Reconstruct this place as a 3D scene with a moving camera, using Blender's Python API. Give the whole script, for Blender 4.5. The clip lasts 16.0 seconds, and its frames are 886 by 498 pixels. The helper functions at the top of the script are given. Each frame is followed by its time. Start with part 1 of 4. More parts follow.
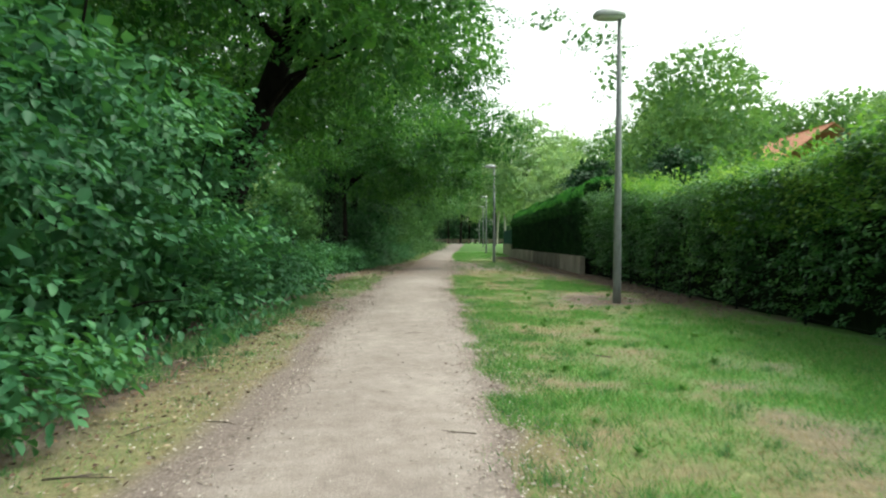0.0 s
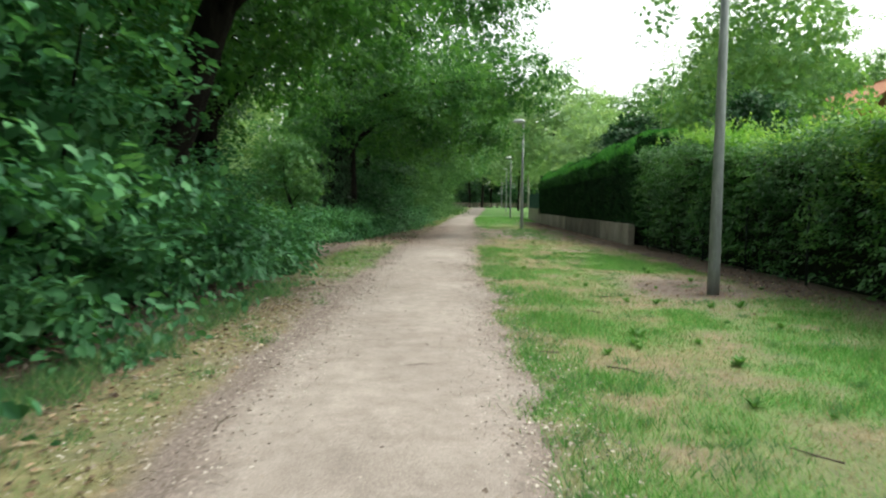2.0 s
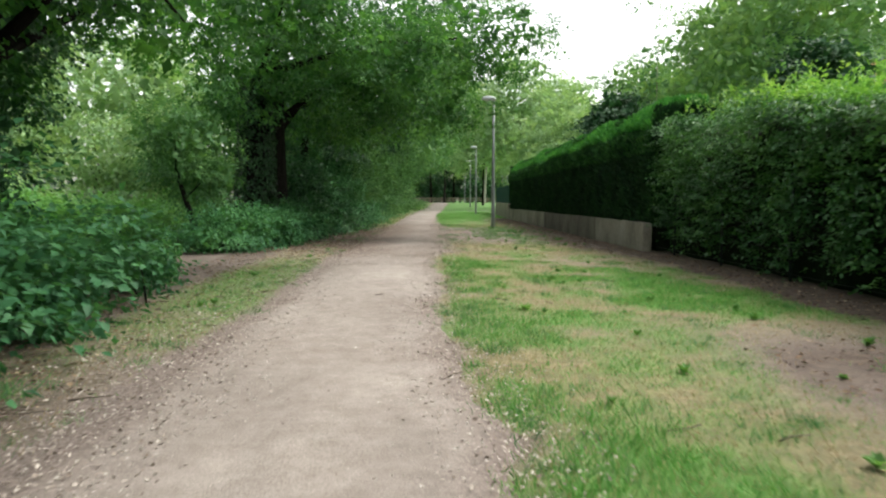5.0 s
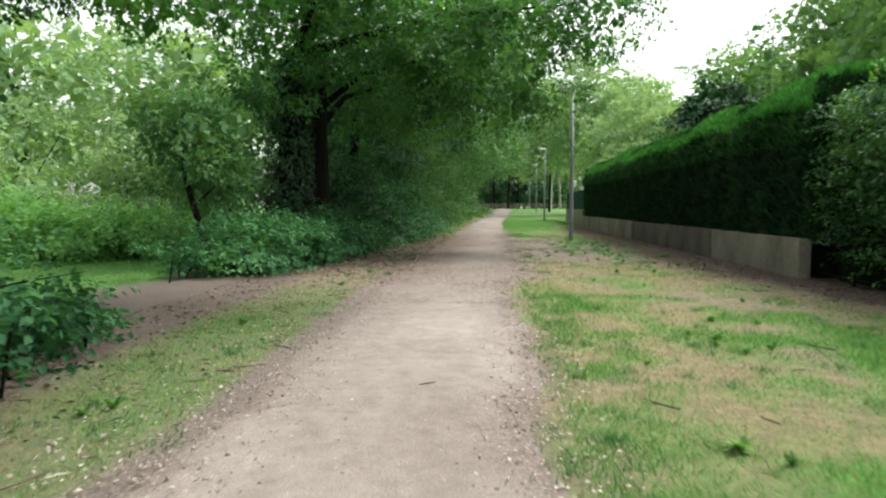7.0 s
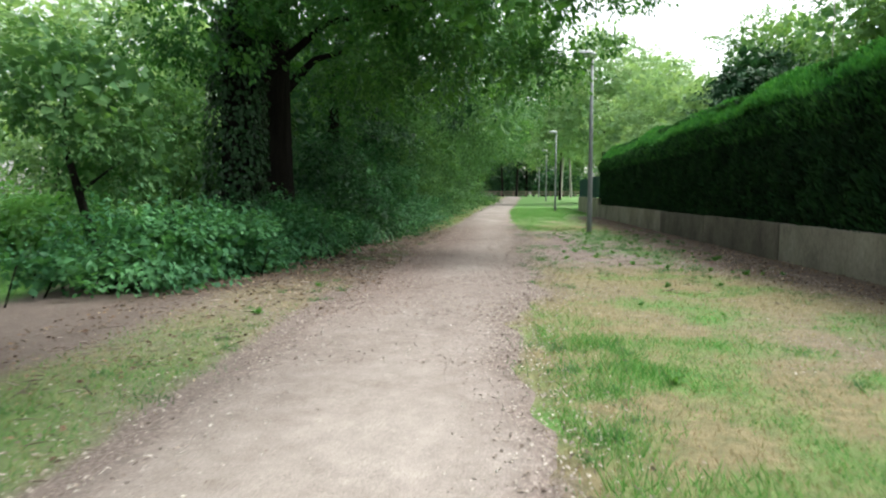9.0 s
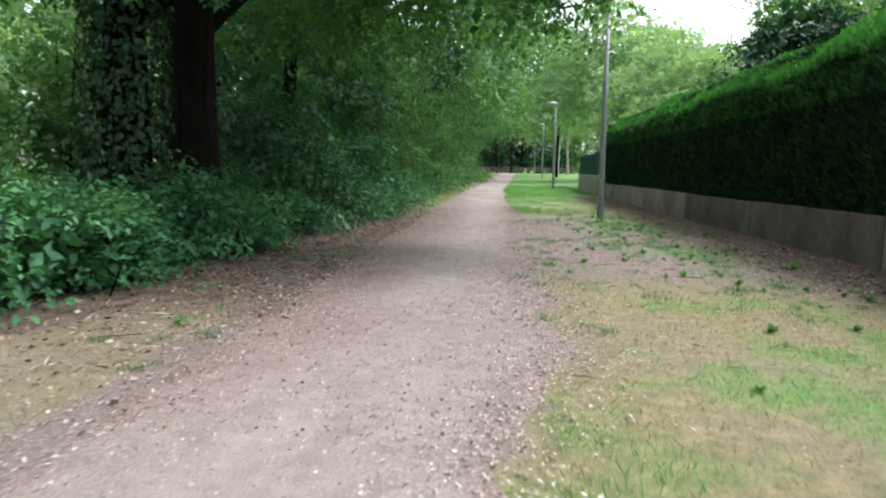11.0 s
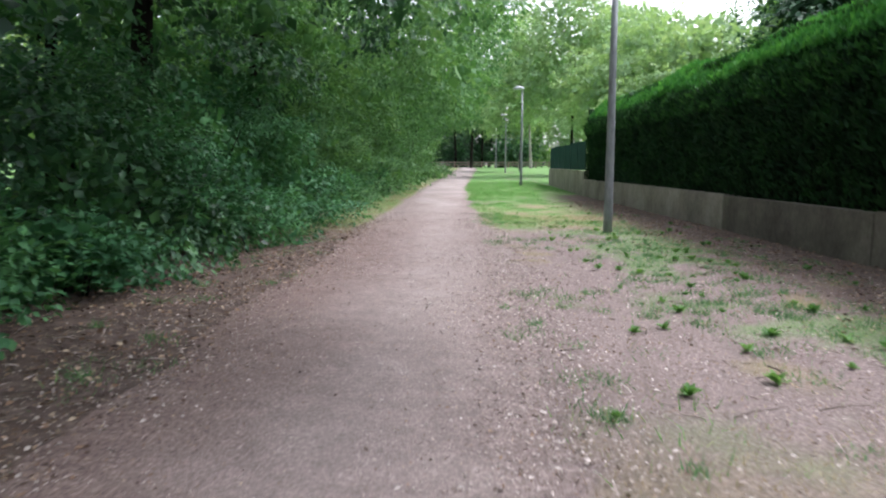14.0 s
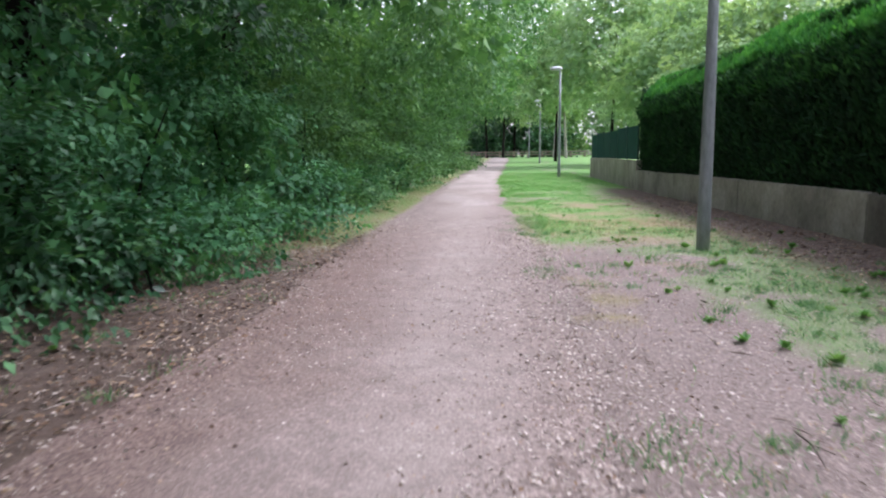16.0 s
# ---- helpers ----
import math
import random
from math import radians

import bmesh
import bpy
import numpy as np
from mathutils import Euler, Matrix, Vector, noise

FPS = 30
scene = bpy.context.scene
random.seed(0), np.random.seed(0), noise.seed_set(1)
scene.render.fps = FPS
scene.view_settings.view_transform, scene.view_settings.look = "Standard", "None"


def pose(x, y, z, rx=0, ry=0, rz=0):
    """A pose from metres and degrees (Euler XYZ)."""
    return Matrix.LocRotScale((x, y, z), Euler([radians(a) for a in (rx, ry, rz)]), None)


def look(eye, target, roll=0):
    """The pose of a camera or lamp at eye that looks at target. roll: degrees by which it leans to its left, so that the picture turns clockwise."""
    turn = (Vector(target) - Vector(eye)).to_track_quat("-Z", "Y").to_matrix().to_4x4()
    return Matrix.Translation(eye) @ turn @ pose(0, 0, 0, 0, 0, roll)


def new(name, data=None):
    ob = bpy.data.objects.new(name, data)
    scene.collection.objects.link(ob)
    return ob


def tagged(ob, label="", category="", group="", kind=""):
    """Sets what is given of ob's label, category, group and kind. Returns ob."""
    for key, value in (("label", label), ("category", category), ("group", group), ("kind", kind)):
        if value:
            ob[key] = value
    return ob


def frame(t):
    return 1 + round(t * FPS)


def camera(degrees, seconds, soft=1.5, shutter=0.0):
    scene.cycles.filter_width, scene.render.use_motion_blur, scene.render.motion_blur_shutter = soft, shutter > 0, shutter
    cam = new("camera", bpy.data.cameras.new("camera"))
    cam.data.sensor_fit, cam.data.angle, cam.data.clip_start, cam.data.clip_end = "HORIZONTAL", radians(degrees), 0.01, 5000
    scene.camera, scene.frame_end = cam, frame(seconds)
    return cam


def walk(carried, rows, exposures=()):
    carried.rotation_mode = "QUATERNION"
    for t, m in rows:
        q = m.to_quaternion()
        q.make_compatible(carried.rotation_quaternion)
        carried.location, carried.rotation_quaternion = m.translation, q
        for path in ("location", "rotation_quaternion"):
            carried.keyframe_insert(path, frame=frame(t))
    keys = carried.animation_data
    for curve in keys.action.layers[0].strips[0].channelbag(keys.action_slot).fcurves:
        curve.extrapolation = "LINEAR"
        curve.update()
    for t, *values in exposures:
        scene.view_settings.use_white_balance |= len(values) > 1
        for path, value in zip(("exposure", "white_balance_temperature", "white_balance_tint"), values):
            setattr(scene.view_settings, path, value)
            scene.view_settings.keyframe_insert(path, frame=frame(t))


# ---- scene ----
cam = camera(66.6, 16.0, 2.1, 0.4)
METRES, EYE, TILT, LEAN, TURN = 31.7, 1.3, 1.06, 0.0, 0.4
ROWS = [
    (0.0, 0.0, 0.0, 0.0, 0.0, -1.72, -0.09),
    (0.5, -0.0001, 0.0299, -0.001, 0.98, -2.63, -0.38),
    (1.0, -0.0015, 0.0637, -0.0014, -1.64, -4.33, -0.12),
    (1.5, -0.0015, 0.0954, -0.002, 3.41, -3.93, -0.19),
    (2.0, -0.0025, 0.1279, -0.0023, 1.74, -4.81, -0.46),
    (2.5, -0.0009, 0.1601, -0.003, 0.01, -5.34, 0.3),
    (3.0, 0.0003, 0.1942, -0.0037, 0.98, -5.72, -0.0),
    (3.5, 0.0026, 0.2261, -0.0052, -1.12, -4.61, 0.43),
    (4.0, 0.0036, 0.2582, -0.0055, -0.39, -3.49, -0.23),
    (4.5, 0.0024, 0.2885, -0.0063, -1.79, -5.26, -0.1),
    (7.0, -0.0055, 0.4491, -0.0082, 3.74, -4.71, 0.06),
    (7.5, -0.0058, 0.48, -0.0089, 4.91, -4.71, -0.08),
    (8.0, -0.0044, 0.5124, -0.0094, 2.69, -5.12, 0.59),
    (8.5, -0.0015, 0.5417, -0.0104, 4.36, -5.34, 0.27),
    (11.0, 0.0013, 0.6942, -0.0132, 3.96, -7.83, -0.81),
    (11.5, -0.0005, 0.7236, -0.0146, 4.78, -7.48, -0.25),
    (12.0, -0.0005, 0.7555, -0.0156, 6.68, -7.65, 0.1),
    (12.5, -0.0013, 0.7847, -0.0169, 4.65, -7.45, -0.02),
    (13.0, -0.0013, 0.817, -0.0165, 7.03, -7.16, 0.2),
    (13.5, -0.0006, 0.8453, -0.0161, -2.49, -8.41, -0.65),
    (14.0, 0.0008, 0.8774, -0.0161, 0.49, -8.22, -0.09),
    (14.5, 0.002, 0.9068, -0.0165, 0.71, -8.02, -0.2),
    (15.0, 0.0032, 0.9384, -0.0174, -1.51, -7.64, -0.37),
    (15.5, 0.0029, 0.9673, -0.0183, 1.36, -9.16, -0.28),
    (16.0, 0.0037, 0.9984, -0.0186, 3.12, -9.0, 0.59),
]
BRIGHTNESS = [(0.0, 1.15, 6750, -3), (2.5, 1.22, 6800, 1), (4.5, 1.24, 6800, 5), (8.0, 1.38, 6650, 4), (11.0, 1.55, 6200, 11), (14.0, 1.64, 6050, 20), (16.0, 1.66, 5900, 23)]
walk(cam, [(t, pose(0, 0, EYE, TILT, LEAN, TURN) @ pose(METRES * x, METRES * y, METRES * z, 90 + pitch, roll, yaw)) for t, x, y, z, yaw, pitch, roll in ROWS], BRIGHTNESS)

# overcast daylight: a pale high sky and a very soft high sun from beyond the hedge
world = bpy.data.worlds.new("world")
scene.world = world
world.use_nodes = True
wn, wl = world.node_tree.nodes, world.node_tree.links
sky = wn.new("ShaderNodeTexSky")
sky.sky_type = "NISHITA"
sky.sun_disc = False
sky.sun_elevation, sky.sun_rotation = radians(57), radians(68)
sky.dust_density, sky.air_density, sky.ozone_density = 3.0, 1.0, 1.0
haze = wn.new("ShaderNodeHueSaturation")
haze.inputs["Saturation"].default_value = 0.22
wl.new(sky.outputs[0], haze.inputs["Color"])
wl.new(haze.outputs[0], wn["Background"].inputs["Color"])
wn["Background"].inputs["Strength"].default_value = 0.15
sun = new("sun", bpy.data.lights.new("sun", "SUN"))
sun.data.energy, sun.data.angle, sun.data.color = 1.1, radians(18), (1.0, 0.98, 0.95)
sun.matrix_world = look((25, 10, 42), (0, 0, 0))

# ---- small tools ----

def vnoise(x, y, scale, seed=0):
    """Smooth value noise between 0 and 1 on arrays."""
    x, y = np.asarray(x, float) / scale, np.asarray(y, float) / scale
    xi, yi = np.floor(x).astype(np.int64), np.floor(y).astype(np.int64)
    u, v = x - xi, y - yi
    u, v = u * u * (3 - 2 * u), v * v * (3 - 2 * v)

    def h(a, b):
        k = (a * 374761393 + b * 668265263 + seed * 974634777) & 0x7FFFFFFF
        k = ((k ^ (k >> 13)) * 1274126177) & 0x7FFFFFFF
        return ((k ^ (k >> 16)) & 0xFFFF) / 65535.0

    return (h(xi, yi) * (1 - u) + h(xi + 1, yi) * u) * (1 - v) + (h(xi, yi + 1) * (1 - u) + h(xi + 1, yi + 1) * u) * v


def fbm(x, y, scale, seed=0):
    return 0.55 * vnoise(x, y, scale, seed) + 0.3 * vnoise(x, y, scale * 0.43, seed + 1) + 0.15 * vnoise(x, y, scale * 0.19, seed + 2)


def np_mesh(name, verts, faces, smooth=False):
    """A mesh from an (n,3) array and an (m,k) array of faces with k corners each."""
    me = bpy.data.meshes.new(name)
    k = faces.shape[1]
    me.vertices.add(len(verts))
    me.vertices.foreach_set("co", np.ascontiguousarray(verts, np.float32).ravel())
    me.loops.add(faces.size)
    me.loops.foreach_set("vertex_index", np.ascontiguousarray(faces, np.int32).ravel())
    me.polygons.add(len(faces))
    me.polygons.foreach_set("loop_start", np.arange(0, faces.size, k, dtype=np.int32))
    me.polygons.foreach_set("loop_total", np.full(len(faces), k, np.int32))
    if smooth:
        me.polygons.foreach_set("use_smooth", np.ones(len(faces), bool))
    me.update(calc_edges=True)
    return me


def part_mesh(name, me, material, parent, label=""):
    me.materials.append(material)
    ob = new(name, me)
    ob.parent = parent
    if label:
        ob["label"] = label
    return ob


def part(name, bm, material, parent, label=""):
    me = bpy.data.meshes.new(name)
    bm.to_mesh(me)
    bm.free()
    return part_mesh(name, me, material, parent, label)


def thing(name, x, y, z, label, category, group="", kind=""):
    ob = new(name)
    ob.location = (x, y, z)
    ob.empty_display_size = 0.2
    return tagged(ob, label, category, group, kind)


def unit(v):
    return v / np.maximum(np.linalg.norm(v, axis=-1, keepdims=True), 1e-9)


def leaf_mesh(name, P, D, N, L, W, fine=True):
    """Folded leaves: P base, D way of the midrib, N upper side, L length, W width."""
    D = unit(D)
    S = unit(np.cross(D, N))
    N = np.cross(S, D)
    L, W = np.asarray(L)[:, None], np.asarray(W)[:, None]
    n = len(P)
    if fine:
        rows = [P, P + 0.3 * L * D + 0.46 * W * S + 0.12 * W * N, P + 0.68 * L * D + 0.4 * W * S + 0.06 * W * N, P + L * D - 0.14 * L * N,
                P + 0.68 * L * D - 0.4 * W * S + 0.06 * W * N, P + 0.3 * L * D - 0.46 * W * S + 0.12 * W * N]
        F = np.array([[0, 1, 2, 3], [0, 3, 4, 5]])
    else:
        rows = [P, P + 0.45 * L * D + 0.5 * W * S + 0.12 * W * N, P + L * D - 0.1 * L * N, P + 0.45 * L * D - 0.5 * W * S + 0.12 * W * N]
        F = np.array([[0, 1, 2], [0, 2, 3]])
    k = len(rows)
    V = np.stack(rows, 1).reshape(-1, 3)
    faces = (F[None] + (np.arange(n) * k)[:, None, None]).reshape(-1, F.shape[1])
    return np_mesh(name, V, faces)


def sprays(rng, centres, outward, per, length, spread, size, aspect=0.62, droop=0.25, flat=1.0):
    """Leafy twigs: at each centre a twig along outward, with `per` leaves set along it."""
    n = len(centres)
    d = unit(outward + rng.normal(0, 0.45, (n, 3)) + np.array([0, 0, -droop]))
    side = unit(np.cross(d, np.array([0, 0, 1.0])) + 1e-6)
    s = rng.random((n, per, 1))
    sg = np.where(rng.random((n, per, 1)) < 0.5, -1.0, 1.0)
    P = centres[:, None] + d[:, None] * (s - 0.4) * length + side[:, None] * sg * rng.random((n, per, 1)) * spread + rng.normal(0, spread * 0.45, (n, per, 3)) * np.array([1, 1, 0.6])
    D = d[:, None] * 0.8 + side[:, None] * sg * 0.8 + rng.normal(0, 0.35, (n, per, 3)) + np.array([0, 0, -droop])
    N = np.array([0, 0, flat]) + rng.normal(0, 0.2, (n, 1, 3)) + rng.normal(0, 0.28, (n, per, 3)) + 0.4 * d[:, None]
    L = size * rng.uniform(0.6, 1.25, n * per)
    return P.reshape(-1, 3), D.reshape(-1, 3), N.reshape(-1, 3), L, L * aspect


def in_blobs(rng, blobs, n, shell=0.55, bough=0.42, group=9):
    """n places in a union of ellipsoids (x, y, z, rx, ry, rz), gathered in flat boughs most of which are near the skin, and the ways out."""
    b = np.array(blobs, float)
    vol = (b[:, 3] * b[:, 4] * b[:, 5]) ** 0.75
    m = max(n // group, 1)
    pick = rng.choice(len(b), m, p=vol / vol.sum())
    u = unit(rng.normal(size=(m, 3)))
    r = shell + (1 - shell) * rng.random((m, 1)) ** 0.55
    lump = 1 + 0.2 * np.sin(u[:, :1] * 5.1 + b[pick, :1]) * np.sin(u[:, 1:2] * 4.3 + b[pick, 1:2]) + 0.1 * rng.normal(size=(m, 1))
    c = b[pick, :3] + u * r * lump * b[pick, 3:]
    o = unit(u / b[pick, 3:] * b[pick, 3:].mean())
    c = c[:, None] + rng.normal(0, 1, (m, group, 3)) * np.array([bough * 1.1, bough * 1.1, bough * 0.27])
    c[:, :, 2] -= 0.25 * (np.linalg.norm(c[:, :, :2] - c[:, :1, :2], axis=2)) * 0.5
    o = (o[:, None] + 0 * c).reshape(-1, 3)
    c = c.reshape(-1, 3)
    near = np.min([np.linalg.norm((c - q[:3]) / q[3:], axis=1) for q in b], axis=0) < 1.22
    return c[near], o[near]


def inner_leaves(rng, blobs, n, size, most=0.8):
    """Large shaded leaves that fill the inside of a crown."""
    b = np.array(blobs, float)
    vol = b[:, 3] * b[:, 4] * b[:, 5]
    pick = rng.choice(len(b), n, p=vol / vol.sum())
    P = b[pick, :3] + unit(rng.normal(size=(n, 3))) * (most * rng.random((n, 1)) ** 0.4) * b[pick, 3:]
    L = size * rng.uniform(0.7, 1.3, n)
    return P, rng.normal(size=(n, 3)), rng.normal(0, 0.8, (n, 3)) + np.array([0, 0, 0.5]), L, L * 0.7


def tube(bm, pts, radii, sides=9, wob=0.0, seed=0):
    """A tapered, slightly knobbly limb through pts."""
    rings = []
    for i, p in enumerate(pts):
        p = Vector(p)
        a = Vector(pts[max(i - 1, 0)])
        b = Vector(pts[min(i + 1, len(pts) - 1)])
        q = (b - a).to_track_quat("Z", "Y")
        ring = []
        for k in range(sides):
            ang = 2 * math.pi * k / sides
            r = radii[i] * (1 + wob * noise.noise(Vector((math.cos(ang) * 1.7, math.sin(ang) * 1.7 + seed, i * 0.6))))
            ring.append(bm.verts.new(p + q @ Vector((math.cos(ang) * r, math.sin(ang) * r, 0))))
        rings.append(ring)
    for a, b in zip(rings, rings[1:]):
        for k in range(sides):
            f = bm.faces.new((a[k], a[(k + 1) % sides], b[(k + 1) % sides], b[k]))
            f.smooth = True
    bm.faces.new(rings[-1])
    bm.faces.new(rings[0][::-1])


def box(bm, x0, y0, z0, x1, y1, z1, bevel=0.0):
    r = bmesh.ops.create_cube(bm, size=1.0)
    for v in r["verts"]:
        v.co = Vector(((x0 + x1) / 2 + v.co.x * (x1 - x0), (y0 + y1) / 2 + v.co.y * (y1 - y0), (z0 + z1) / 2 + v.co.z * (z1 - z0)))
    if bevel:
        bmesh.ops.bevel(bm, geom=list({e for v in r["verts"] for e in v.link_edges}), offset=bevel, segments=2, affect="EDGES")


# ---- materials ----
def mat(name):
    m = bpy.data.materials.new(name)
    m.use_nodes = True
    return m, m.node_tree.nodes, m.node_tree.links, m.node_tree.nodes["Principled BSDF"]


def ramp_of(n, stops):
    r = n.new("ShaderNodeValToRGB")
    e = r.color_ramp.elements
    while len(e) < len(stops):
        e.new(0.5)
    for el, (p, c) in zip(e, stops):
        el.position, el.color = p, (*c, 1)
    return r


def tex_noise(n, l, scale, detail=6, rough=0.6, stretch=None):
    c = n.new("ShaderNodeNewGeometry")
    t = n.new("ShaderNodeTexNoise")
    t.inputs["Scale"].default_value, t.inputs["Detail"].default_value, t.inputs["Roughness"].default_value = scale, detail, rough
    if stretch:
        m = n.new("ShaderNodeMapping")
        m.inputs["Scale"].default_value = stretch
        l.new(c.outputs["Position"], m.inputs[0])
        l.new(m.outputs[0], t.inputs["Vector"])
    else:
        l.new(c.outputs["Position"], t.inputs["Vector"])
    return t


def blend(n, l, a, b, fac, kind="MIX"):
    m = n.new("ShaderNodeMix")
    m.data_type, m.blend_type = "RGBA", kind
    for sock, v in ((m.inputs[6], a), (m.inputs[7], b), (m.inputs[0], fac)):
        if isinstance(v, (float, int)):
            sock.default_value = v
        elif isinstance(v, tuple):
            sock.default_value = (*v, 1)
        else:
            l.new(v, sock)
    return m.outputs[2]


def bump(n, l, height, strength, distance, bsdf):
    b = n.new("ShaderNodeBump")
    b.inputs["Strength"].default_value, b.inputs["Distance"].default_value = strength, distance
    l.new(height, b.inputs["Height"])
    l.new(b.outputs[0], bsdf.inputs["Normal"])


def leaf_mat(name, dark, mid, light, rough=0.5, through_light=0.3, patch=1.2, gloss=0.22):
    """Leaves: each one differs, patches of the crown differ, and some light comes through."""
    m, n, l, p = mat(name)
    g = n.new("ShaderNodeNewGeometry")
    r = ramp_of(n, [(0.0, dark), (0.5, mid), (0.93, light), (1.0, tuple(c * 1.25 for c in light))])
    t = tex_noise(n, l, patch, 3)
    mix = n.new("ShaderNodeMath")
    mix.operation = "MULTIPLY_ADD"
    mix.inputs[1].default_value, mix.inputs[2].default_value = 1.9, -0.6
    l.new(t.outputs["Fac"], mix.inputs[0])
    add = n.new("ShaderNodeMath")
    add.operation = "MULTIPLY_ADD"
    add.inputs[1].default_value = 0.36
    l.new(g.outputs["Random Per Island"], add.inputs[0])
    l.new(mix.outputs[0], add.inputs[2])
    l.new(add.outputs[0], r.inputs["Fac"])
    l.new(r.outputs["Color"], p.inputs["Base Color"])
    p.inputs["Roughness"].default_value, p.inputs["Specular IOR Level"].default_value = rough, gloss
    tr = n.new("ShaderNodeBsdfTranslucent")
    warm = blend(n, l, r.outputs["Color"], (1.45, 1.45, 0.65), 1.0, "MULTIPLY")
    l.new(warm, tr.inputs["Color"])
    ms = n.new("ShaderNodeMixShader")
    ms.inputs[0].default_value = through_light
    l.new(p.outputs[0], ms.inputs[1])
    l.new(tr.outputs[0], ms.inputs[2])
    l.new(ms.outputs[0], n["Material Output"].inputs["Surface"])
    return m


def plain_mat(name, c0, c1, scale, rough=0.85, metal=0.0, bumps=0.3, dist=0.01, stretch=None, fine=8.0, gloss=0.5):
    m, n, l, p = mat(name)
    t = tex_noise(n, l, scale, 8, 0.65, stretch)
    f = tex_noise(n, l, scale * fine, 6, 0.7, stretch)
    r = ramp_of(n, [(0.3, c0), (0.7, c1)])
    l.new(t.outputs["Fac"], r.inputs["Fac"])
    r2 = ramp_of(n, [(0.3, (0.72, 0.72, 0.72)), (0.7, (1.2, 1.2, 1.2))])
    l.new(f.outputs["Fac"], r2.inputs["Fac"])
    l.new(blend(n, l, r.outputs["Color"], r2.outputs["Color"], 1.0, "MULTIPLY"), p.inputs["Base Color"])
    p.inputs["Roughness"].default_value, p.inputs["Metallic"].default_value, p.inputs["Specular IOR Level"].default_value = rough, metal, gloss
    bump(n, l, f.outputs["Fac"], bumps, dist, p)
    return m


def island_mat(name, stops, rough=0.8, through_light=0.0):
    """Loose small pieces, each with a tint of its own."""
    m, n, l, p = mat(name)
    g = n.new("ShaderNodeNewGeometry")
    r = ramp_of(n, stops)
    l.new(g.outputs["Random Per Island"], r.inputs["Fac"])
    l.new(r.outputs["Color"], p.inputs["Base Color"])
    p.inputs["Roughness"].default_value = rough
    if through_light:
        tr = n.new("ShaderNodeBsdfTranslucent")
        l.new(r.outputs["Color"], tr.inputs["Color"])
        ms = n.new("ShaderNodeMixShader")
        ms.inputs[0].default_value = through_light
        l.new(p.outputs[0], ms.inputs[1])
        l.new(tr.outputs[0], ms.inputs[2])
        l.new(ms.outputs[0], n["Material Output"].inputs["Surface"])
    return m


LEAF_SHRUB = leaf_mat("shrub leaves", (0.019, 0.072, 0.035), (0.052, 0.165, 0.074), (0.115, 0.29, 0.122), 0.5, 0.3, 0.75, 0.18)
LEAF_TREE = leaf_mat("tree leaves", (0.018, 0.064, 0.022), (0.05, 0.15, 0.045), (0.125, 0.29, 0.078), 0.5, 0.42, 0.75, 0.22)
# LEAF_MID, LEAF_FAR and LEAF_PALE carry distance haze in their leaf colours
LEAF_MID = leaf_mat("haze-paled and mid-green leaves", (0.035, 0.1, 0.04), (0.085, 0.2, 0.08), (0.17, 0.32, 0.13), 0.55, 0.33, 0.8)
LEAF_FAR = leaf_mat("haze-paled far leaves", (0.075, 0.165, 0.07), (0.135, 0.265, 0.11), (0.225, 0.37, 0.155), 0.6, 0.38, 0.35)
LEAF_PALE = leaf_mat("pale willow and haze-paled leaves", (0.14, 0.255, 0.13), (0.235, 0.37, 0.2), (0.34, 0.47, 0.27), 0.6, 0.36, 0.4)
# darker leaf copy: shade under and between trees put into the colour
LEAF_SHADED = leaf_mat("shaded woodland leaves", (0.012, 0.045, 0.022), (0.031, 0.1, 0.044), (0.085, 0.21, 0.085), 0.45, 0.26, 1.2, 0.32)
LEAF_BUSH = leaf_mat("bright bush leaves", (0.09, 0.24, 0.085), (0.17, 0.37, 0.14), (0.27, 0.49, 0.2), 0.55, 0.4, 0.8)
LEAF_LAUREL = leaf_mat("laurel leaves", (0.014, 0.05, 0.022), (0.03, 0.09, 0.04), (0.06, 0.15, 0.06), 0.5, 0.15, 1.2, 0.2)
LEAF_HEDGE = leaf_mat("beech hedge leaves", (0.019, 0.065, 0.026), (0.055, 0.16, 0.055), (0.14, 0.31, 0.095), 0.42, 0.28, 1.0, 0.4)
LEAF_SHOOT = leaf_mat("young and skylit hedge shoots", (0.075, 0.2, 0.05), (0.165, 0.345, 0.09), (0.3, 0.455, 0.15), 0.55, 0.38)
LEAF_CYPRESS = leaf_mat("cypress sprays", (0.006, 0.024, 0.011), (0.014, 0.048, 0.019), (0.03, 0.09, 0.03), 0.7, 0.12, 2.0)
LEAF_CYPTOP = leaf_mat("skylit fresh cypress tips", (0.032, 0.15, 0.036), (0.062, 0.24, 0.052), (0.11, 0.34, 0.07), 0.65, 0.25, 2.0)
# near-black colour that paints the shade inside the hedges
HEDGE_SHADE = plain_mat("hedge inner shade", (0.007, 0.014, 0.007), (0.022, 0.036, 0.016), 6, 0.95, 0, 0.8, 0.05, None, 8.0, 0.1)
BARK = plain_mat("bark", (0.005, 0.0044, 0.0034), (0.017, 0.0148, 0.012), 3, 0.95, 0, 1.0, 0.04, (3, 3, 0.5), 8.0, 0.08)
BARK_PALE = plain_mat("pale bark", (0.2, 0.19, 0.16), (0.4, 0.38, 0.33), 2, 0.9, 0, 0.6, 0.02, (2, 2, 0.8))
POLE = plain_mat("galvanised grey pole", (0.19, 0.21, 0.215), (0.28, 0.3, 0.3), 3, 0.55, 0.25, 0.1, 0.002, (1, 1, 0.2))
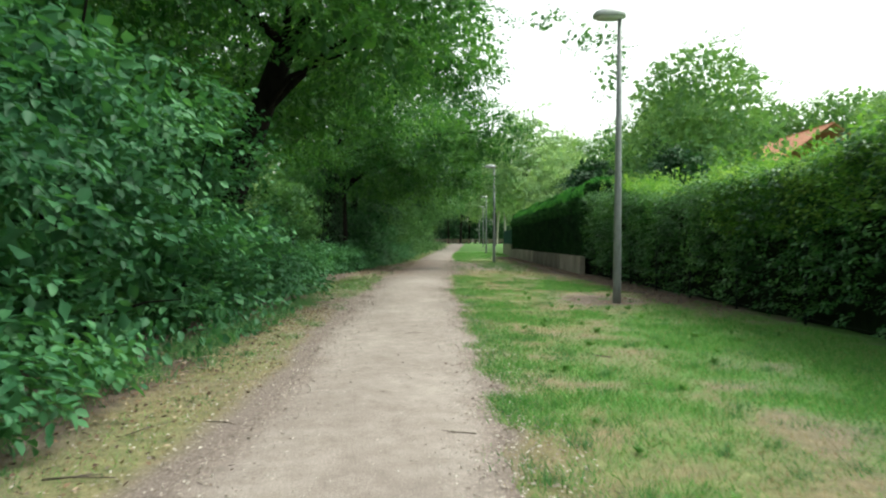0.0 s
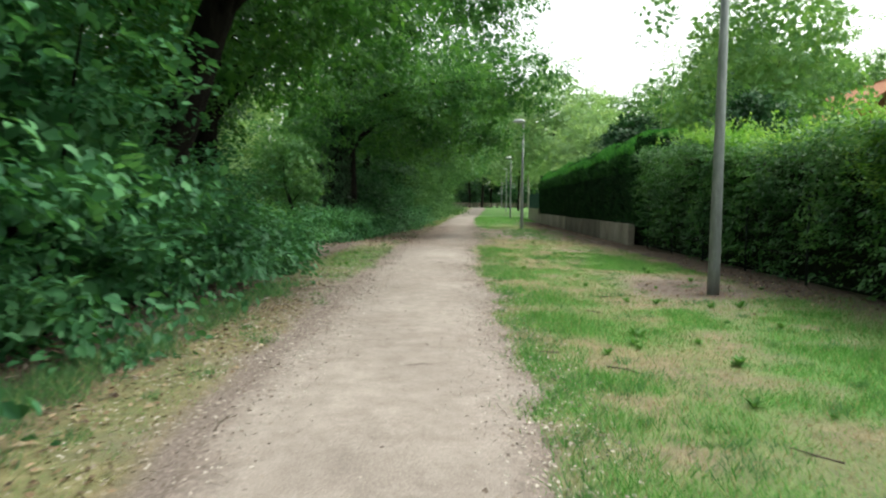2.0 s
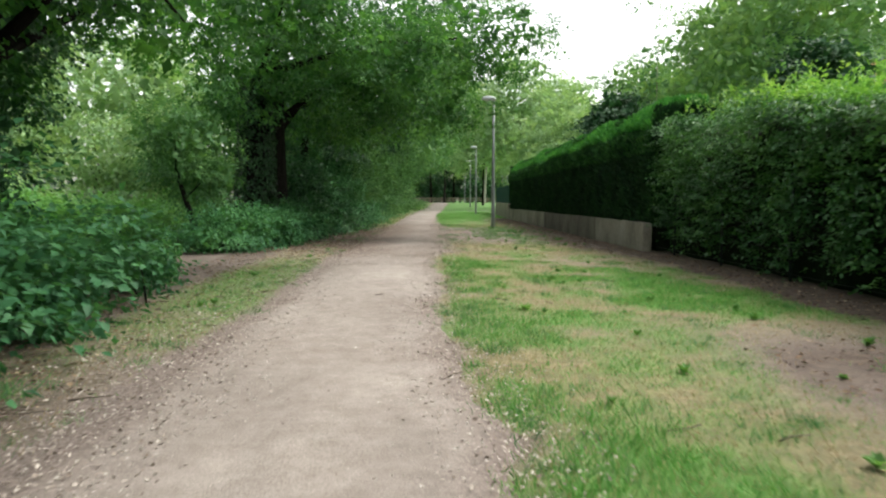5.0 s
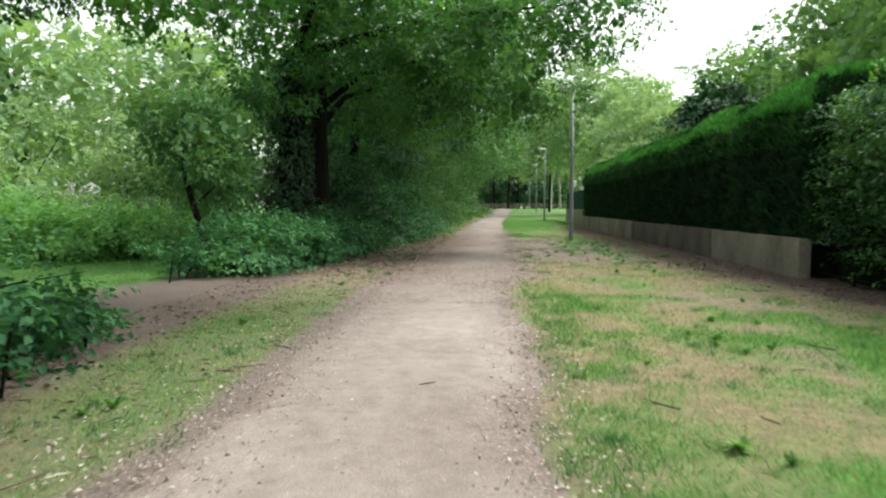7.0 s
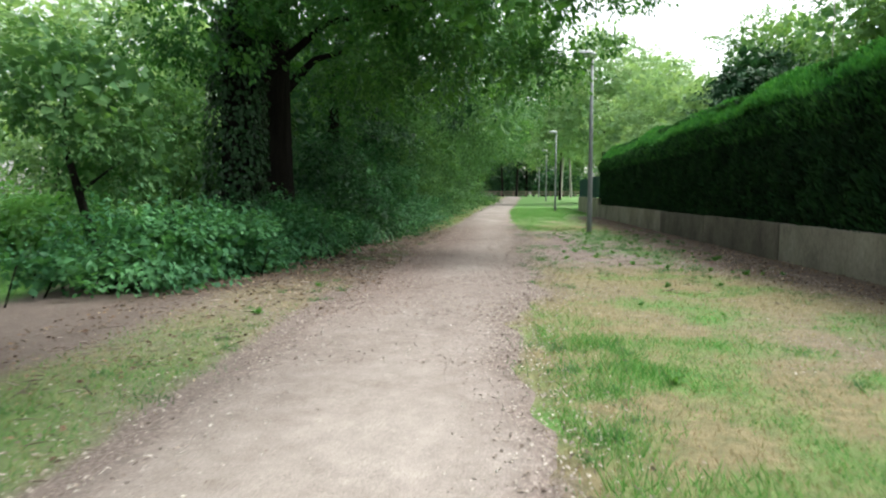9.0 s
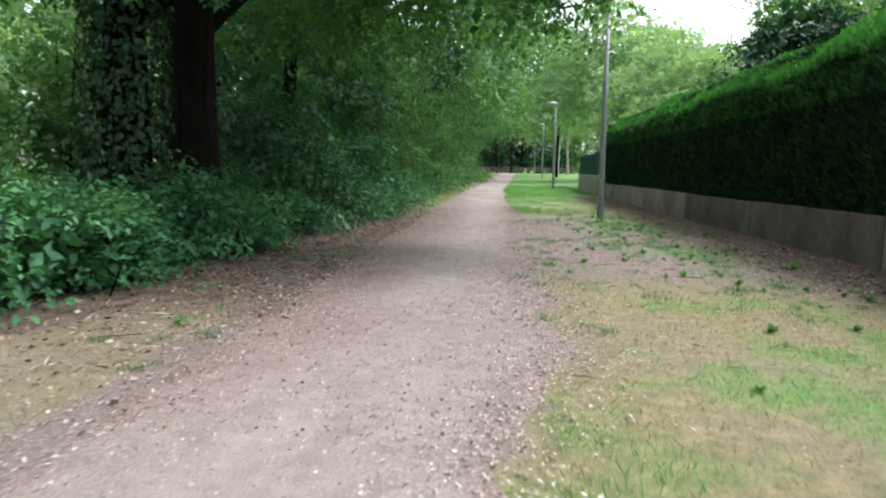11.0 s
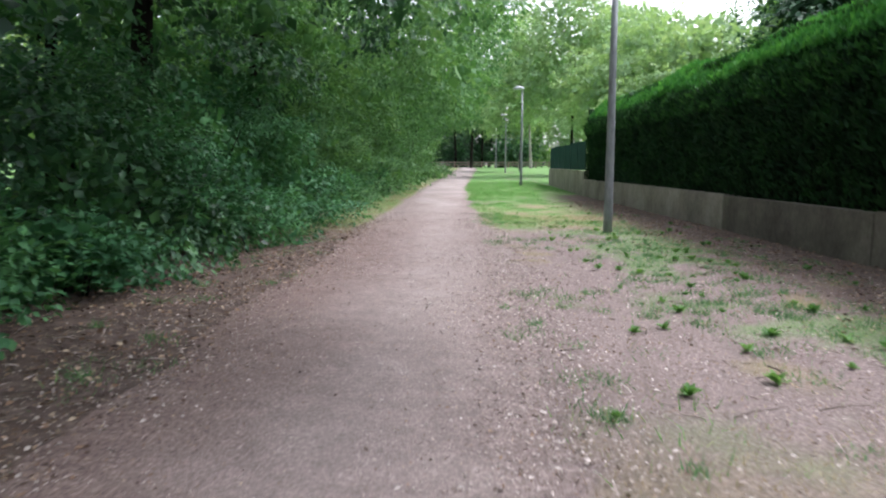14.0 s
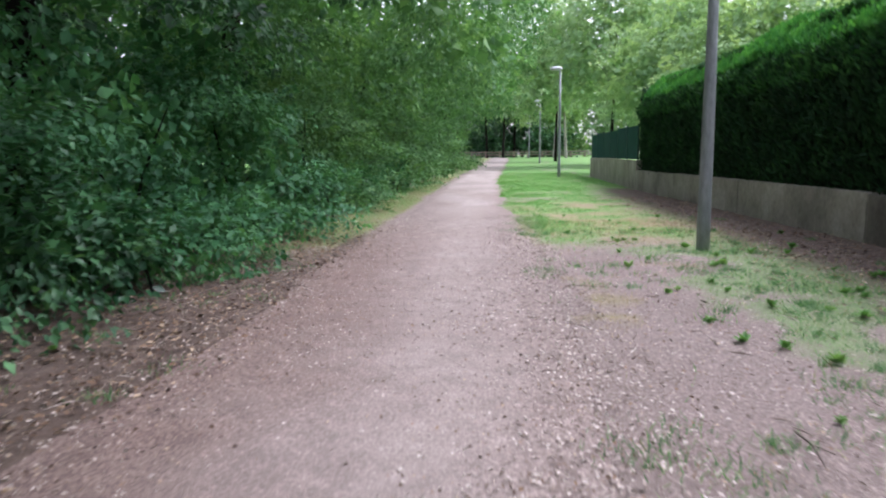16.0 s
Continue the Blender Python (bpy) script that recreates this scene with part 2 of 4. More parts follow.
LAMP_HEAD = plain_mat("grey lamp housing", (0.36, 0.38, 0.39), (0.48, 0.5, 0.5), 5, 0.45, 0.2, 0.05, 0.002)
LENS = plain_mat("milky lamp lens", (0.62, 0.64, 0.64), (0.72, 0.73, 0.72), 5, 0.25, 0, 0.05, 0.001)
CONCRETE = plain_mat("weathered concrete", (0.15, 0.132, 0.105), (0.37, 0.335, 0.28), 1.0, 0.92, 0, 0.4, 0.01, (1.1, 1.1, 0.75), 14)
# darker concrete: stains together with shade from above, in one colour
CONCRETE_STAIN_SHADE = plain_mat("stained and shaded concrete", (0.06, 0.05, 0.04), (0.2, 0.175, 0.142), 1.0, 0.9, 0, 0.4, 0.01, (1.1, 1.1, 0.75), 14)
GREEN_METAL = plain_mat("green coated steel", (0.01, 0.05, 0.04), (0.018, 0.075, 0.06), 4, 0.5, 0.2, 0.1, 0.002)
DARK_WIRE = plain_mat("dark green wire coating", (0.003, 0.012, 0.009), (0.006, 0.02, 0.015), 4, 0.6, 0.1, 0.1, 0.002)
LEAF_CYPMID = leaf_mat("half-lit upper cypress sprays", (0.012, 0.05, 0.018), (0.03, 0.105, 0.03), (0.062, 0.18, 0.048), 0.65, 0.2, 2.0)
GREEN_SHEET = plain_mat("green screen cloth", (0.004, 0.04, 0.034), (0.008, 0.066, 0.056), 3, 0.8, 0, 0.3, 0.01, None, 8.0, 0.15)
RAIL_WOOD = plain_mat("weathered rail wood", (0.16, 0.13, 0.1), (0.3, 0.25, 0.2), 4, 0.9, 0, 0.5, 0.01, (0.4, 2, 2))
ROOF_TILE = plain_mat("orange clay tiles", (0.4, 0.16, 0.09), (0.6, 0.28, 0.17), 1.5, 0.85, 0, 0.3, 0.01)
RENDERED = plain_mat("cream rendered wall", (0.6, 0.55, 0.45), (0.7, 0.65, 0.55), 1.0, 0.9, 0, 0.2, 0.005)
DARK_PANE = plain_mat("dark window pane", (0.02, 0.025, 0.03), (0.03, 0.035, 0.04), 1.0, 0.1, 0, 0.0, 0.001)
GRASS = island_mat("grass blades", [(0.0, (0.07, 0.23, 0.04)), (0.5, (0.125, 0.35, 0.065)), (0.8, (0.2, 0.42, 0.095)), (1.0, (0.38, 0.36, 0.17))], 0.6, 0.45)
TUFT = island_mat("tuft blades", [(0.0, (0.05, 0.16, 0.055)), (0.5, (0.095, 0.25, 0.085)), (0.9, (0.17, 0.34, 0.1)), (1.0, (0.36, 0.34, 0.16))], 0.6, 0.4)
STRAW = island_mat("dry grass blades", [(0.0, (0.28, 0.21, 0.105)), (0.6, (0.44, 0.345, 0.2)), (1.0, (0.24, 0.29, 0.1))], 0.8, 0.4)
CHIPS = island_mat("pale chips and dry leaves", [(0.0, (0.14, 0.105, 0.085)), (0.25, (0.28, 0.225, 0.19)), (0.65, (0.42, 0.36, 0.32)), (1.0, (0.6, 0.54, 0.48))], 0.9)
LITTER = island_mat("brown leaf litter", [(0.0, (0.05, 0.03, 0.02)), (0.45, (0.13, 0.08, 0.05)), (0.8, (0.26, 0.165, 0.1)), (1.0, (0.5, 0.4, 0.28))], 0.9)
PEBBLE = island_mat("small stones", [(0.0, (0.3, 0.25, 0.22)), (0.6, (0.4, 0.35, 0.3)), (1.0, (0.62, 0.58, 0.52))], 0.85)
TWIG = plain_mat("dead twig wood", (0.06, 0.045, 0.035), (0.15, 0.12, 0.095), 8, 0.95, 0, 0.5, 0.01)
WEED = leaf_mat("weed leaves", (0.065, 0.165, 0.055), (0.11, 0.25, 0.085), (0.18, 0.33, 0.125), 0.5, 0.35)
IVY = leaf_mat("ivy leaves", (0.009, 0.028, 0.012), (0.02, 0.056, 0.022), (0.045, 0.105, 0.042), 0.35, 0.15, 3)


# ---- ground ----
def smooth(a, b, v):
    t = np.clip((np.asarray(v, float) - a) / (b - a), 0, 1)
    return t * t * (3 - 2 * t)


def bell(v, mid, half, soft=0.3):
    return 1 - smooth(half - soft, half + soft, np.abs(np.asarray(v, float) - mid))


def ground_z(x, y):
    """The ground: level along the walk, rising a little towards the far rails."""
    x, y = np.asarray(x, float), np.asarray(y, float)
    return 0.8 * smooth(60, 130, y) + 0.03 * (fbm(x, y, 1.7, 5) - 0.5) * smooth(0.2, 1.2, np.abs(x + 0.85) - 0.9)


def path_edges(y):
    """Left and right edge of the trodden path."""
    y = np.asarray(y, float)
    bend = 2.6 * smooth(55, 130, y)
    wob = 0.22 * (fbm(y * 0 + 3, y, 3.1, 11) - 0.5) + 0.16 * (fbm(y * 0 + 9, y, 0.7, 12) - 0.5)
    wob2 = 0.2 * (fbm(y * 0 + 5, y, 2.7, 13) - 0.5) + 0.4 * (fbm(y * 0 + 1, y, 0.8, 14) - 0.5)
    left = np.interp(y, [0, 7, 10, 15, 20, 25, 30, 37, 42, 50], [-1.45, -1.55, -1.75, -1.95, -2.0, -2.15, -2.15, -2.1, -2.0, -1.8]) + bend * 1.0 + wob
    right = np.interp(y, [0, 13, 16, 19, 25, 27, 34, 40, 48, 60], [0.4, 0.38, 0.2, 0.06, 0.06, 0.4, 0.5, 0.6, 0.45, 0.5]) + bend * 0.95 + wob2
    return left, right


def cover(x, y):
    """How much green grass, dry grass, leaf litter lies at a place."""
    x, y = np.asarray(x, float), np.asarray(y, float)
    le, ri = path_edges(y)
    f1, f2, f3 = fbm(x, y, 1.1, 21), fbm(x, y, 0.5, 31), fbm(x, y, 3.5, 41)
    right = smooth(-0.22, 0.08, x - ri + 0.6 * (f2 - 0.5))
    bare = 0.95 * bell(y, 36, 5.6, 2.2) * bell(x, 1.6, 2.6, 1.2)
    lush = smooth(2.0, 3.2, x + 1.8 * (f3 - 0.5)) * (1 - smooth(9, 15, y)) + smooth(45, 58, y)
    under = smooth(4.3 - 1.7 * smooth(24, 30, y), 4.9, x + 0.6 * (f1 - 0.5)) * (0.08 + 0.92 * smooth(9, 17, y)) * smooth(60, 55, y)
    post = np.exp(-((x - 3.4) ** 2 / 1.1 + (y - 14.9) ** 2 / 2.2))
    green = right * np.clip(0.42 - 0.3 * bell(y, 27.0, 4.0, 2.0) + 0.55 * lush + 1.35 * (f1 - 0.5) + 1.3 * (f2 - 0.5), 0, 1)
    weeds = bell(x, 2.7, 1.1, 0.7) * bell(y, 37.5, 6.5, 3) * smooth(0.42, 0.6, f1)
    green = green * (1 - np.clip(bare * smooth(0.95, 0.62, 0.6 * f1 + 0.4 * f2), 0, 1) * 0.95) * (1 - under) * (1 - 0.95 * np.clip(post * 1.5, 0, 1))
    green = np.maximum(green, 0.5 * weeds)
    dry = right * np.clip(0.85 - 0.5 * lush + 0.9 * (f3 - 0.5), 0, 1) * (1 - under) * (1 - np.clip(bare * 1.05, 0, 1) * smooth(0.1, 0.35, f1)) * (1 - np.clip(post * 1.3, 0, 1))
    lo = le - x
    left = smooth(0.0, 0.3, lo)
    early = 1 - smooth(9, 16, y)
    strip = bell(y, 21.5, 6.5, 2.5) * bell(lo, 0.75, 0.8, 0.4)
    late = smooth(38, 44, y) * bell(lo, 0.6, 0.8, 0.3)
    meadow = smooth(3.6, 4.6, lo + 0.8 * (f1 - 0.5)) * bell(y, 23, 7.5, 2.0) + smooth(9, 11, lo)
    green = green + left * np.clip((0.22 * early * bell(lo, 0.6, 0.5, 0.4) + 0.42 * strip * smooth(27, 22, y) + 0.45 * late) * (0.2 + 1.6 * f1) + meadow, 0, 1)
    dry = dry + left * np.clip((0.8 * early * bell(lo, 0.5, 0.6, 0.3) + 0.6 * strip + 0.9 * late) * (0.5 + f2), 0, 1)
    litter = left * np.clip(smooth(-0.2, 1.1, lo + 0.7 * (f2 - 0.5) + 0.5 * (f1 - 0.5)) * (1 - meadow) * (0.45 + 0.55 * bell(y, 11, 5.5, 3) + 0.7 * smooth(25, 29, y)) * (0.55 + 0.9 * f2) * (1 - 0.5 * strip), 0, 1)
    litter = np.maximum(litter, smooth(-0.4, -0.05, lo) * smooth(24, 30, y) * smooth(46, 40, y) * (0.5 + 0.7 * f2))
    litter = litter + 0.75 * right * np.clip(post * 1.3, 0, 1) * (0.4 + f2) + np.clip(under * (0.7 + f2), 0, 1) + right * 0.35 * bare * f2
    garden = smooth(6.6, 7.4, x)
    green, dry, litter = green * (1 - garden) + 0.8 * garden, dry * (1 - garden), litter * (1 - garden)
    return np.clip(green, 0, 1), np.clip(dry, 0, 1), np.clip(litter, 0, 1)


SOIL = [(0.33, (0.095, 0.07, 0.061)), (0.5, (0.205, 0.16, 0.142)), (0.66, (0.38, 0.32, 0.29))]


def ground_mat():
    m, n, l, p = mat("verge soil and turf")
    a = n.new("ShaderNodeAttribute")
    a.attribute_name = "cover"
    sep = n.new("ShaderNodeSeparateColor")
    l.new(a.outputs["Color"], sep.inputs[0])
    mid, fine = tex_noise(n, l, 7, 8, 0.7), tex_noise(n, l, 60, 6, 0.75)

    def tone(stops, t):
        r = ramp_of(n, stops)
        l.new(t.outputs["Fac"], r.inputs["Fac"])
        return r.outputs["Color"]

    crumb = tex_noise(n, l, 42, 6, 0.75)
    soil = tone(SOIL, crumb)
    turf = tone([(0.3, (0.06, 0.165, 0.032)), (0.55, (0.11, 0.25, 0.05)), (0.75, (0.17, 0.32, 0.075))], mid)
    hay = tone([(0.3, (0.13, 0.135, 0.06)), (0.5, (0.22, 0.19, 0.098)), (0.7, (0.34, 0.272, 0.16))], mid)
    brown = tone([(0.3, (0.045, 0.03, 0.023)), (0.5, (0.095, 0.066, 0.05)), (0.7, (0.18, 0.132, 0.1))], mid)

    def fac(out, lo, hi):
        mm = n.new("ShaderNodeMath")
        mm.operation = "MULTIPLY_ADD"
        mm.inputs[1].default_value, mm.inputs[2].default_value = 0.5, -0.25
        l.new(fine.outputs["Fac"], mm.inputs[0])
        ad = n.new("ShaderNodeMath")
        l.new(out, ad.inputs[0])
        l.new(mm.outputs[0], ad.inputs[1])
        r = n.new("ShaderNodeMapRange")
        r.inputs["From Min"].default_value, r.inputs["From Max"].default_value = lo, hi
        l.new(ad.outputs[0], r.inputs["Value"])
        return r.outputs[0]

    c = blend(n, l, soil, brown, fac(sep.outputs[2], 0.15, 0.8))
    c = blend(n, l, c, hay, fac(sep.outputs[1], 0.2, 0.9))
    c = blend(n, l, c, turf, fac(sep.outputs[0], 0.15, 0.85))
    grit = tone([(0.3, (0.7, 0.7, 0.7)), (0.7, (1.25, 1.25, 1.25))], fine)
    l.new(blend(n, l, c, grit, 1.0, "MULTIPLY"), p.inputs["Base Color"])
    p.inputs["Roughness"].default_value = 0.95
    bump(n, l, fine.outputs["Fac"], 0.7, 0.02, p)
    return m


def path_mat():
    m, n, l, p = mat("trodden gravel path")
    big, mid, fine = tex_noise(n, l, 0.7, 5, 0.55, (1, 0.45, 1)), tex_noise(n, l, 5, 8, 0.7), tex_noise(n, l, 85, 5, 0.8)
    v = n.new("ShaderNodeTexVoronoi")
    v.inputs["Scale"].default_value = 55
    g = n.new("ShaderNodeNewGeometry")
    l.new(g.outputs["Position"], v.inputs["Vector"])
    r1 = ramp_of(n, [(0.28, (0.242, 0.202, 0.183)), (0.5, (0.312, 0.265, 0.243)), (0.72, (0.39, 0.34, 0.314))])
    l.new(big.outputs["Fac"], r1.inputs["Fac"])
    r2 = ramp_of(n, [(0.3, (0.76, 0.75, 0.74)), (0.7, (1.17, 1.17, 1.17))])
    l.new(mid.outputs["Fac"], r2.inputs["Fac"])
    r3 = ramp_of(n, [(0.3, (0.5, 0.48, 0.47)), (0.5, (0.98, 0.98, 0.98)), (0.7, (1.45, 1.45, 1.45))])
    l.new(fine.outputs["Fac"], r3.inputs["Fac"])
    r4 = ramp_of(n, [(0.0, (1.3, 1.28, 1.25)), (0.18, (1.0, 1.0, 1.0)), (1.0, (0.92, 0.92, 0.92))])
    l.new(v.outputs["Distance"], r4.inputs["Fac"])
    soil = n.new("ShaderNodeAttribute")
    soil.attribute_name = "soil"
    rs = ramp_of(n, SOIL)
    crumb = tex_noise(n, l, 42, 6, 0.75)
    l.new(crumb.outputs["Fac"], rs.inputs["Fac"])
    c = blend(n, l, r1.outputs["Color"], rs.outputs["Color"], soil.outputs["Fac"])
    humus = n.new("ShaderNodeAttribute")
    humus.attribute_name = "humus"
    rh = ramp_of(n, [(0.33, (0.07, 0.043, 0.034)), (0.5, (0.152, 0.103, 0.086)), (0.66, (0.3, 0.225, 0.195))])
    l.new(crumb.outputs["Fac"], rh.inputs["Fac"])
    c = blend(n, l, c, rh.outputs["Color"], humus.outputs["Fac"])
    c = blend(n, l, c, r2.outputs["Color"], 1.0, "MULTIPLY")
    c = blend(n, l, c, r3.outputs["Color"], 1.0, "MULTIPLY")
    l.new(blend(n, l, c, r4.outputs["Color"], 0.7, "MULTIPLY"), p.inputs["Base Color"])
    p.inputs["Roughness"].default_value = 0.95
    bump(n, l, fine.outputs["Fac"], 0.4, 0.01, p)
    return m


def grid_mesh(name, X, Y, Z):
    h, w = X.shape
    i = np.arange(h * w).reshape(h, w)
    F = np.stack([i[:-1, :-1], i[:-1, 1:], i[1:, 1:], i[1:, :-1]], -1).reshape(-1, 4)
    return np_mesh(name, np.stack([X, Y, Z], -1).reshape(-1, 3), F, True)


def build_ground():
    xs = np.concatenate([[-2500, -600, -160, -60, -30, -18], np.arange(-13, 9, 0.16), [12, 20, 35, 70, 160, 600, 2500]])
    ys = np.concatenate([[-1500, -300, -60, -20, -8], np.arange(-4, 62, 0.2), np.arange(62, 140, 1.5), [160, 220, 400, 1000, 3000]])
    X, Y = np.meshgrid(xs, ys)
    me = grid_mesh("ground", X, Y, ground_z(X, Y))
    g, d, t = cover(X, Y)
    a = me.attributes.new("cover", "FLOAT_COLOR", "POINT")
    a.data.foreach_set("color", np.stack([g, d, t, np.ones_like(g)], -1).astype(np.float32).ravel())
    me.materials.append(ground_mat())
    tagged(new("ground", me), "soil verge with patchy turf and leaf litter", "ground", kind="structure")
    ys = np.concatenate([np.arange(-6, 45, 0.12), np.arange(45, 131, 0.5)])
    le, ri = path_edges(ys)
    u = np.linspace(0, 1, 25)
    X = le[:, None] + (ri - le)[:, None] * u
    Y = ys[:, None] + 0 * u
    Z = ground_z(X, Y) + 0.006 + 0.02 * np.sin(np.pi * u) ** 0.7 + 0.012 * (fbm(X, Y, 0.9, 51) - 0.5) - 0.016 * (np.abs(u - 0.5) > 0.49)
    pm = grid_mesh("path", X, Y, Z)
    soil = np.clip((0.35 + 0.75 * np.abs(u - 0.56) * 2) * smooth(20, 31, Y) * smooth(62, 46, Y) + 0.95 * smooth(0.33, 0.5, np.abs(u - 0.5) + 0.12 * (fbm(X, Y, 0.4, 53) - 0.5)) + 0.9 * (fbm(X, Y, 1.3, 52) - 0.5), 0, 1)
    sa = pm.attributes.new("soil", "FLOAT", "POINT")
    sa.data.foreach_set("value", soil.astype(np.float32).ravel())
    humus = np.clip(smooth(0.75, 0.0, u + 0.25 * (fbm(X, Y, 1.1, 54) - 0.5)) * smooth(22, 30, Y) * smooth(46, 40, Y) * (0.45 + 0.9 * fbm(X, Y, 0.5, 55)), 0, 0.9)
    ha = pm.attributes.new("humus", "FLOAT", "POINT")
    ha.data.foreach_set("value", humus.astype(np.float32).ravel())
    pm.materials.append(path_mat())
    tagged(new("path", pm), "pale beige trodden gravel footpath with ragged edges", "path", kind="structure")


build_ground()


# ---- wall beneath the clipped hedge ----
def concrete_wall(name, a, b, height, thick, count, label, stain_shade=()):
    """A wall from a to b in cast sections with narrow joints and a slightly proud cap edge."""
    a, b = Vector((*a, 0)), Vector((*b, 0))
    d = (b - a).normalized()
    ang = math.atan2(d.y, d.x)
    root = thing(name, a.x, a.y, 0, label, "wall", kind="structure")
    root.rotation_euler = (0, 0, ang)
    long = (b - a).length / count
    for k in range(count):
        bm = bmesh.new()
        z0 = float(ground_z(a.x + d.x * long * (k + 0.5), a.y + d.y * long * (k + 0.5)))
        box(bm, k * long + 0.006, -thick, -0.3, (k + 1) * long - 0.006, 0.0, height + z0 + 0.012 * math.sin(k * 2.3), 0.012)
        part("wall_section", bm, CONCRETE_STAIN_SHADE if k in stain_shade else CONCRETE, root)
    return root


# sections 1 and 2 are darker, for stains and painted-in shade
concrete_wall("wall_low", (5.23, 26.75), (5.25, 56.15), 0.71, 0.22, 6, "low weathered grey concrete wall under a clipped hedge", (1, 2))
concrete_wall("wall_far", (5.25, 56.2), (5.75, 70.0), 1.05, 0.22, 3, "pale concrete wall with green screened fence on top")


# ---- hedges ----
def cypress_hedge():
    """A clipped hedge on the wall: dark shade core, upright sprays coloured lighter upwards for skylight, fresh growth
    on its top.
    """
    rng = np.random.default_rng(3)
    y0, y1, xf, top = 26.75, 56.3, 5.42, 3.52
    root = thing("clipped_hedge", xf + 0.8, (y0 + y1) / 2, 0, "tall clipped dark green cypress hedge behind concrete wall", "hedge")
    off = np.array([-(xf + 0.8), -(y0 + y1) / 2, 0.0])
    # core: an added dark sheet that stands for the shade inside
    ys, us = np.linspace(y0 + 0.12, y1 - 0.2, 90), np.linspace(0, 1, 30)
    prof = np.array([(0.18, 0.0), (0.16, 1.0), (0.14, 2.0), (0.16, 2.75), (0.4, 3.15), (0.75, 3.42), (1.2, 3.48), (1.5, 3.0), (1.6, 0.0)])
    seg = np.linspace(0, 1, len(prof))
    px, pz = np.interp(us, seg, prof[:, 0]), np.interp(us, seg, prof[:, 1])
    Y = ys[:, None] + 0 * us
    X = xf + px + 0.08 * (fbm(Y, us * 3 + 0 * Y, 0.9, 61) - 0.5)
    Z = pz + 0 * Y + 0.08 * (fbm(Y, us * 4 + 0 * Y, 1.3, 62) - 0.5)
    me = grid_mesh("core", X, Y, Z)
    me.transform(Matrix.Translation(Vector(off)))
    part_mesh("core", me, HEDGE_SHADE, root, "dark sheet for the shaded inside")
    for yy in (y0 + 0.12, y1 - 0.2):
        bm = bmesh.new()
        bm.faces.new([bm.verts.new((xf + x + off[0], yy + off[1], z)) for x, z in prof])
        part("core_end", bm, HEDGE_SHADE, root)

    def face(y, z):
        return xf - 0.3 * (fbm(y, z, 2.2, 65) - 0.5) - 0.2 * (fbm(y, z, 0.7, 63) - 0.5) + 0.5 * smooth(top - 0.75, top, z)

    def sprig(name, P, out, material, L):
        n = len(P)
        D = np.array([0, 0, 0.9]) + out * 0.75 + rng.normal(0, 0.35, (n, 3))
        N = out + rng.normal(0, 0.6, (n, 3))
        part_mesh(name, leaf_mesh(name, P + off, D, N, L, L * 0.34, False), material, root)

    n = 80000
    y = y0 + (y1 - y0) * rng.random(n) ** 1.25
    z = 0.62 + (top - 0.62) * rng.random(n) ** 0.75
    x = face(y, z) + 0.14 - 0.2 * rng.random(n)
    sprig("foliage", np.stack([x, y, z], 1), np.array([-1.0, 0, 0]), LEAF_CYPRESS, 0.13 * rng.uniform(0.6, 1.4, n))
    # lighter upper sprays: skylight fading down the face, put into the colour
    n = 42000
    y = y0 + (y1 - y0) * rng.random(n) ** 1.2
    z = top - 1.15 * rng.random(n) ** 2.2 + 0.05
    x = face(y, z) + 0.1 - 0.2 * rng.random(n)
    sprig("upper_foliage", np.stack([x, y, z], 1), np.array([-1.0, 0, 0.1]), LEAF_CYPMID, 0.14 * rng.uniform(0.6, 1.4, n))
    n = 7000
    z = 0.62 + (top - 0.62) * rng.random(n)
    x = xf + 1.5 * rng.random(n)
    for yy, s in ((y0, -1.0), (y1, 1.0)):
        sprig("end_foliage", np.stack([x, yy + s * 0.1 * rng.random(n) - 0.06 * s, z], 1), np.array([0, s, 0]), LEAF_CYPRESS, 0.13 * rng.uniform(0.6, 1.4, n))
    # lightest sprays: fresh tips with the sky's light put into their colour
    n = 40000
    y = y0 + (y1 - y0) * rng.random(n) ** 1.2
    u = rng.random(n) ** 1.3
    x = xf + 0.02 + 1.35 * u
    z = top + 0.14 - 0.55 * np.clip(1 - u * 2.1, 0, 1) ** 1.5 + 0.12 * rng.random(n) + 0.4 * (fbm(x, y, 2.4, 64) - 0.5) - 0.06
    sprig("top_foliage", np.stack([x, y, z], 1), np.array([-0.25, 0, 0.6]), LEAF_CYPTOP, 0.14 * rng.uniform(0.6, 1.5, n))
    return root


